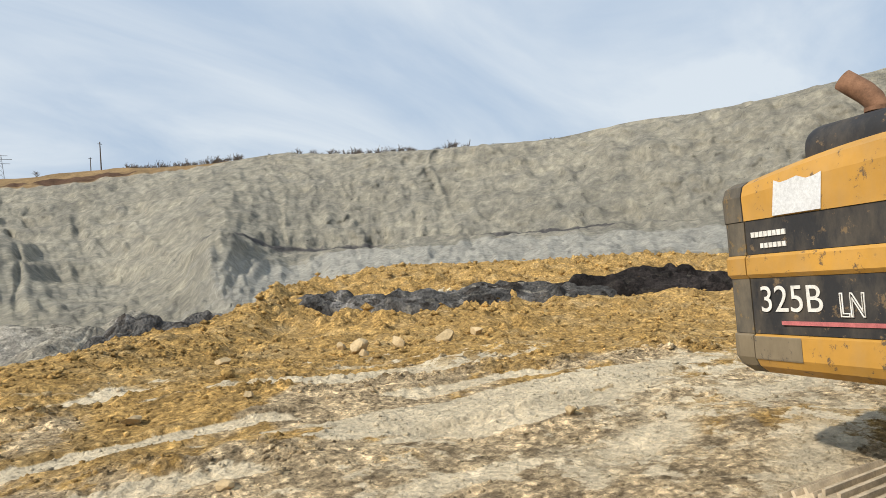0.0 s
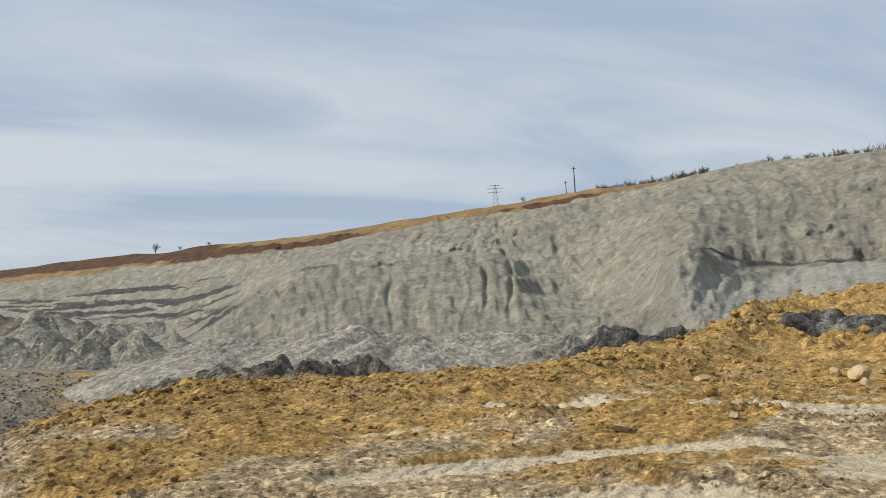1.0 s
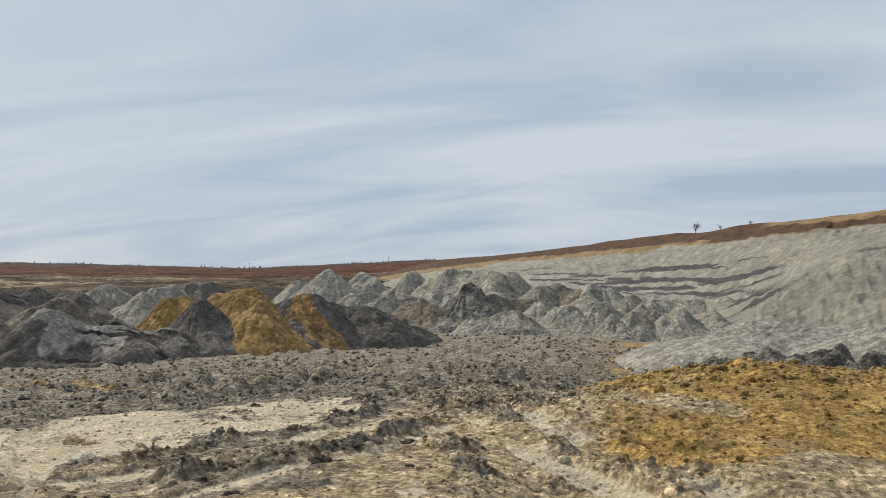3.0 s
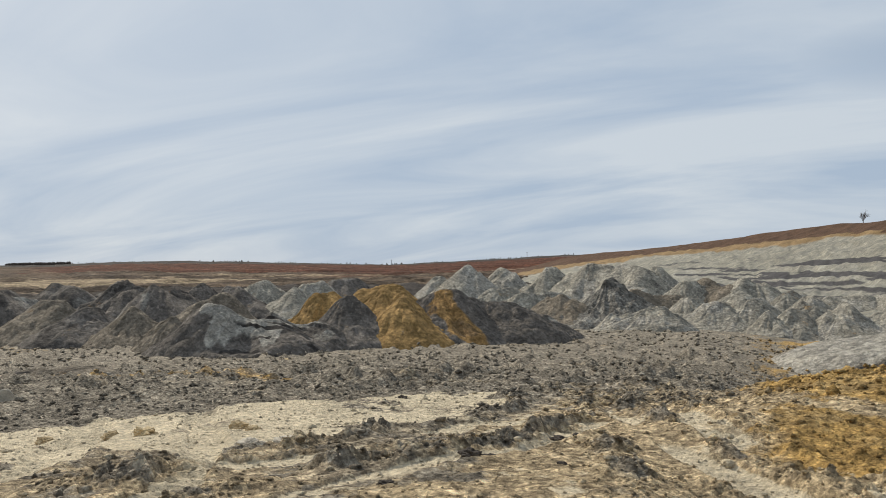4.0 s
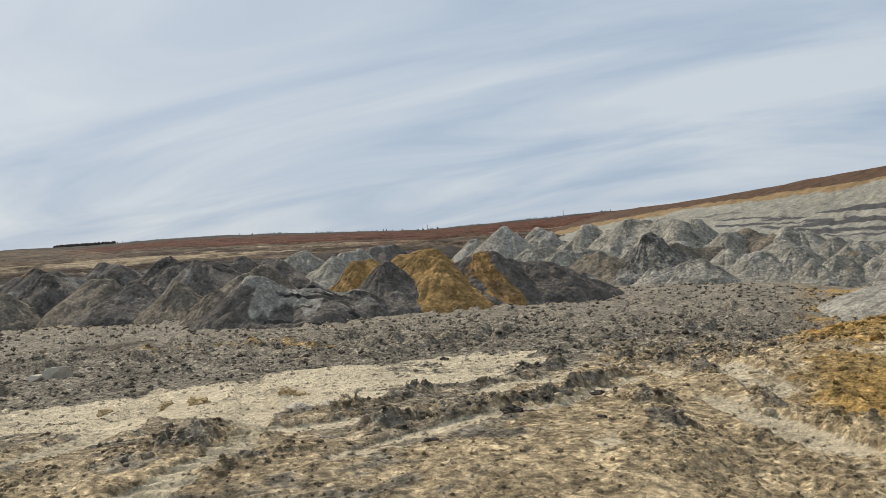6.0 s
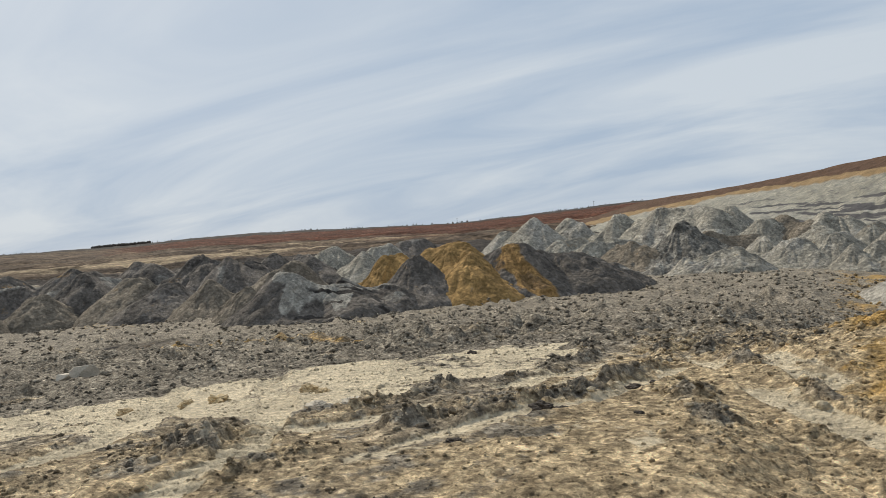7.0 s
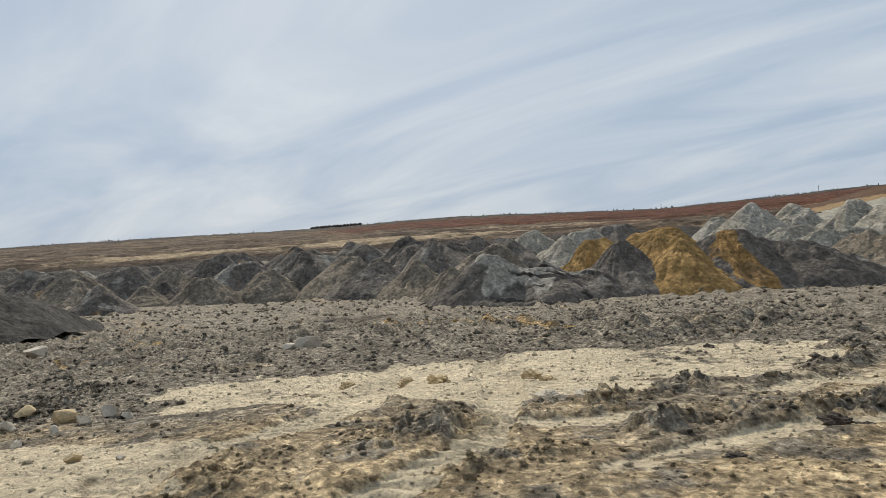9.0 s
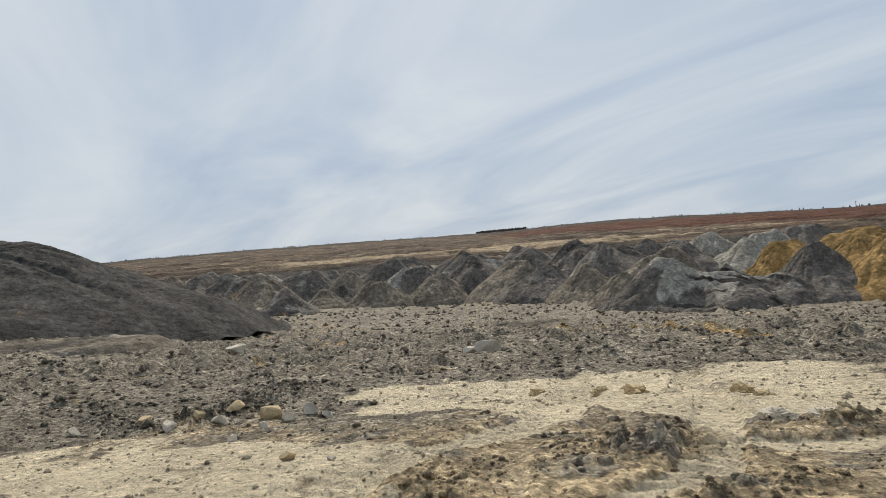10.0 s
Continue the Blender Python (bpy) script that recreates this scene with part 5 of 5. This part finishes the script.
# ---- on the plateau: poles, a pylon, bare trees and scrub ----
def plateau_z(az, r):
    """The height of the plateau behind the wall's crest, or of the far skyline."""
    rc, e = np.interp(az, ST, CREST_R), np.interp(az, ST, CREST_E)
    zc = EYE + rc * math.tan(radians(e))
    zb = EYE + (rc + 330) * math.tan(radians(e - 0.45))
    return float(zc + (zb - zc) * (r - rc) / 330)


def utility_pole(az, r, high, label):
    x, y = at(az, r)
    bm = tube(bmesh.new(), [(0, 0, -1), (0, 0, high * 0.5), (0, 0, high)], [0.2, 0.17, 0.13], 8)
    base = new("utility_pole")
    base.location = (x, y, plateau_z(az, r))
    part("shaft", bm, BARK, base)
    bm = box(bmesh.new(), -0.7, 0.7, -0.06, 0.06, high * 0.93, high * 0.93 + 0.14)
    part("crossarm", bm, BARK, base)
    return tagged(base, label, "utility pole", "poles on the plateau")


def pylon(az, r, high, label):
    x, y = at(az, r)
    base = new("lattice_pylon")
    base.matrix_world = pose(x, y, plateau_z(az, r), 0, 0, az)
    w0, w1 = high * 0.11, high * 0.025
    corners = [(-1, -1), (1, -1), (1, 1), (-1, 1)]
    for cx, cy in corners:
        part("leg", tube(bmesh.new(), [(cx * w0, cy * w0, -1), (cx * w1, cy * w1, high)], [0.14, 0.09], 5), STEEL_GREY, base)
    bm = bmesh.new()
    for k in range(7):
        for (ax, ay), (bx, by) in zip(corners, corners[1:] + corners[:1]):
            qa, qb = k / 7, (k + 1) / 7
            wa, wb = w0 + (w1 - w0) * qa, w0 + (w1 - w0) * qb
            tube(bm, [(ax * wa, ay * wa, qa * high), (bx * wb, by * wb, qb * high)], [0.06, 0.06], 4)
    part("lattice", bm, STEEL_GREY, base)
    for h, w in ((0.72, 0.26), (0.86, 0.32), (0.97, 0.2)):
        part("crossarm", box(bmesh.new(), -high * w, high * w, -0.12, 0.12, h * high - 0.12, h * high + 0.12), STEEL_GREY, base)
    return tagged(base, label, "pylon")


def mast(az, r, z, high, label):
    x, y = at(az, r)
    bm = tube(bmesh.new(), [(0, 0, -2), (0, 0, high)], [0.35, 0.2], 6)
    box(bm, -0.8, 0.8, -0.5, 0.5, high * 0.85, high * 0.9)
    ob = part("mast", bm, STEEL_GREY)
    ob.location = (x, y, z)
    return tagged(ob, label, "mast", "masts on the far skyline")


def twigs(bm, start, ahead, length, radius, level, rng):
    end = start + ahead * length
    mid = start + ahead * length * 0.5 + Vector((rng.gauss(0, 1), rng.gauss(0, 1), 0)) * length * 0.05
    tube(bm, [start, mid, end], [radius, radius * 0.8, radius * 0.55], 5 if level < 2 else 3)
    if level == 3:
        return
    for _ in range(4 if level else 6):
        p = start + ahead * length * rng.uniform(0.45, 1.0)
        turn = Vector((rng.gauss(0, 1), rng.gauss(0, 1), rng.gauss(0.35, 0.5)))
        twigs(bm, p, (ahead * 0.7 + turn * 0.6).normalized(), length * rng.uniform(0.45, 0.68), radius * 0.55, level + 1, rng)


def bare_tree(high, seed, scrub=False):
    rng = random.Random(seed)
    base = new("shrub" if scrub else "bare_tree")
    if scrub:
        bm = bmesh.new()
        for _ in range(5):
            twigs(bm, Vector((rng.gauss(0, 0.25), rng.gauss(0, 0.25), -0.3)), Vector((rng.gauss(0, 0.35), rng.gauss(0, 0.35), 1)).normalized(), high * 0.55, 0.05, 2, rng)
        part("stems", bm, BARK, base)
    else:
        part("trunk", tube(bmesh.new(), [(0, 0, -0.5), (0.05, 0, high * 0.12), (0, 0.04, high * 0.25)], [high * 0.035, high * 0.028, high * 0.022], 7), BARK, base)
        bm = bmesh.new()
        for _ in range(10):
            twigs(bm, Vector((0, 0, high * rng.uniform(0.08, 0.25))), Vector((rng.gauss(0, 0.5), rng.gauss(0, 0.5), 1)).normalized(), high * rng.uniform(0.35, 0.5), high * 0.016, 1, rng)
        part("crown", bm, BARK, base)
    return base


utility_pole(-36.2, 225, 9.3, "tall wooden utility pole on the plateau")
utility_pole(-35.5, 300, 7.5, "short wooden utility pole on the plateau")
pylon(-30.0, 440, 16.5, "steel lattice pylon on the plateau")
mast(19.2, 880, 25.0, 6.5, "thin steel mast on the far skyline")
mast(29.8, 880, 20.5, 6.0, "thin steel mast on the far skyline")
rng_t = random.Random(4)
for n, (az, r, high) in enumerate(((-4.2, 222, 3.4), (-5.9, 224, 1.8), (-8.0, 205, 1.5), (-32.2, 150, 1.6))):
    t = bare_tree(high, 200 + n)
    t.location = (*at(az, r), plateau_z(az, r))
    tagged(t, "small bare tree on the crest of the pit wall", "tree", "bare trees on the crest")
shrubs = [bare_tree(1.5, 300 + n, True) for n in range(4)]
for n in range(150):
    az = rng_t.uniform(-46, -37.5) if n < 60 else rng_t.uniform(-63, -50) if n < 105 else rng_t.uniform(-100, 2)
    r = float(np.interp(az, ST, CREST_R)) + rng_t.uniform(25, 60)
    big = rng_t.uniform(1.1, 2.0) if n < 105 else rng_t.uniform(0.4, 0.9)
    m = pose(*at(az, r), plateau_z(az, r) - 0.1, 0, 0, rng_t.uniform(0, 360)) @ Matrix.Scale(big, 4)
    src = shrubs[n % 4]
    ob = src if n < 4 else copy_thing(src, m)
    ob.matrix_basis = m
    tagged(ob, "leafless brown shrub on the plateau above the pit", "shrub", "shrubs on the plateau")


# ---- scrub and a dark wood along the far skyline, past counting ----
def skyline_scrub():
    rng = random.Random(21)
    bm = bmesh.new()
    for n in range(900):
        wood = n < 260
        az = rng.uniform(52.8, 56.6) if wood else rng.uniform(12, 84)
        if not wood and math.sin(az * 1.7) + math.sin(az * 0.63 + 1) < rng.uniform(-1.4, 1.0):
            continue
        r = rng.uniform(895, 925)
        sky_e = float(np.interp(az, [6, 10, 18, 24, 30, 36, 45, 54, 58, 72, 85, 126], [1.7, 1.75, 1.58, 1.4, 1.25, 1.48, 1.85, 1.72, 1.66, 1.74, 1.55, 1.5]))
        x, y = at(az, r)
        z = EYE + 900 * math.tan(radians(sky_e)) - 0.8
        high = rng.uniform(2.2, 3.6) if wood else rng.uniform(0.8, 3.0)
        wide = rng.uniform(1.2, 2.2) if wood else rng.uniform(0.3, 1.1)
        ring = [bm.verts.new((x + wide * math.cos(q * 2.1 + n) * rng.uniform(0.6, 1), y + wide * math.sin(q * 2.1 + n) * rng.uniform(0.6, 1), z)) for q in range(3)]
        mid = [bm.verts.new((v.co.x + rng.uniform(-0.3, 0.3), v.co.y + rng.uniform(-0.3, 0.3), z + high * rng.uniform(0.5, 0.8))) for v in ring]
        top = bm.verts.new((x, y, z + high))
        for q in range(3):
            bm.faces.new((ring[q], ring[(q + 1) % 3], mid[(q + 1) % 3], mid[q]))
            bm.faces.new((mid[q], mid[(q + 1) % 3], top))
    return tagged(part("skyline_scrub", bm, BARK), "bare scrub and a dark wood along the far skyline", "scrub", kind="stuff")


skyline_scrub()
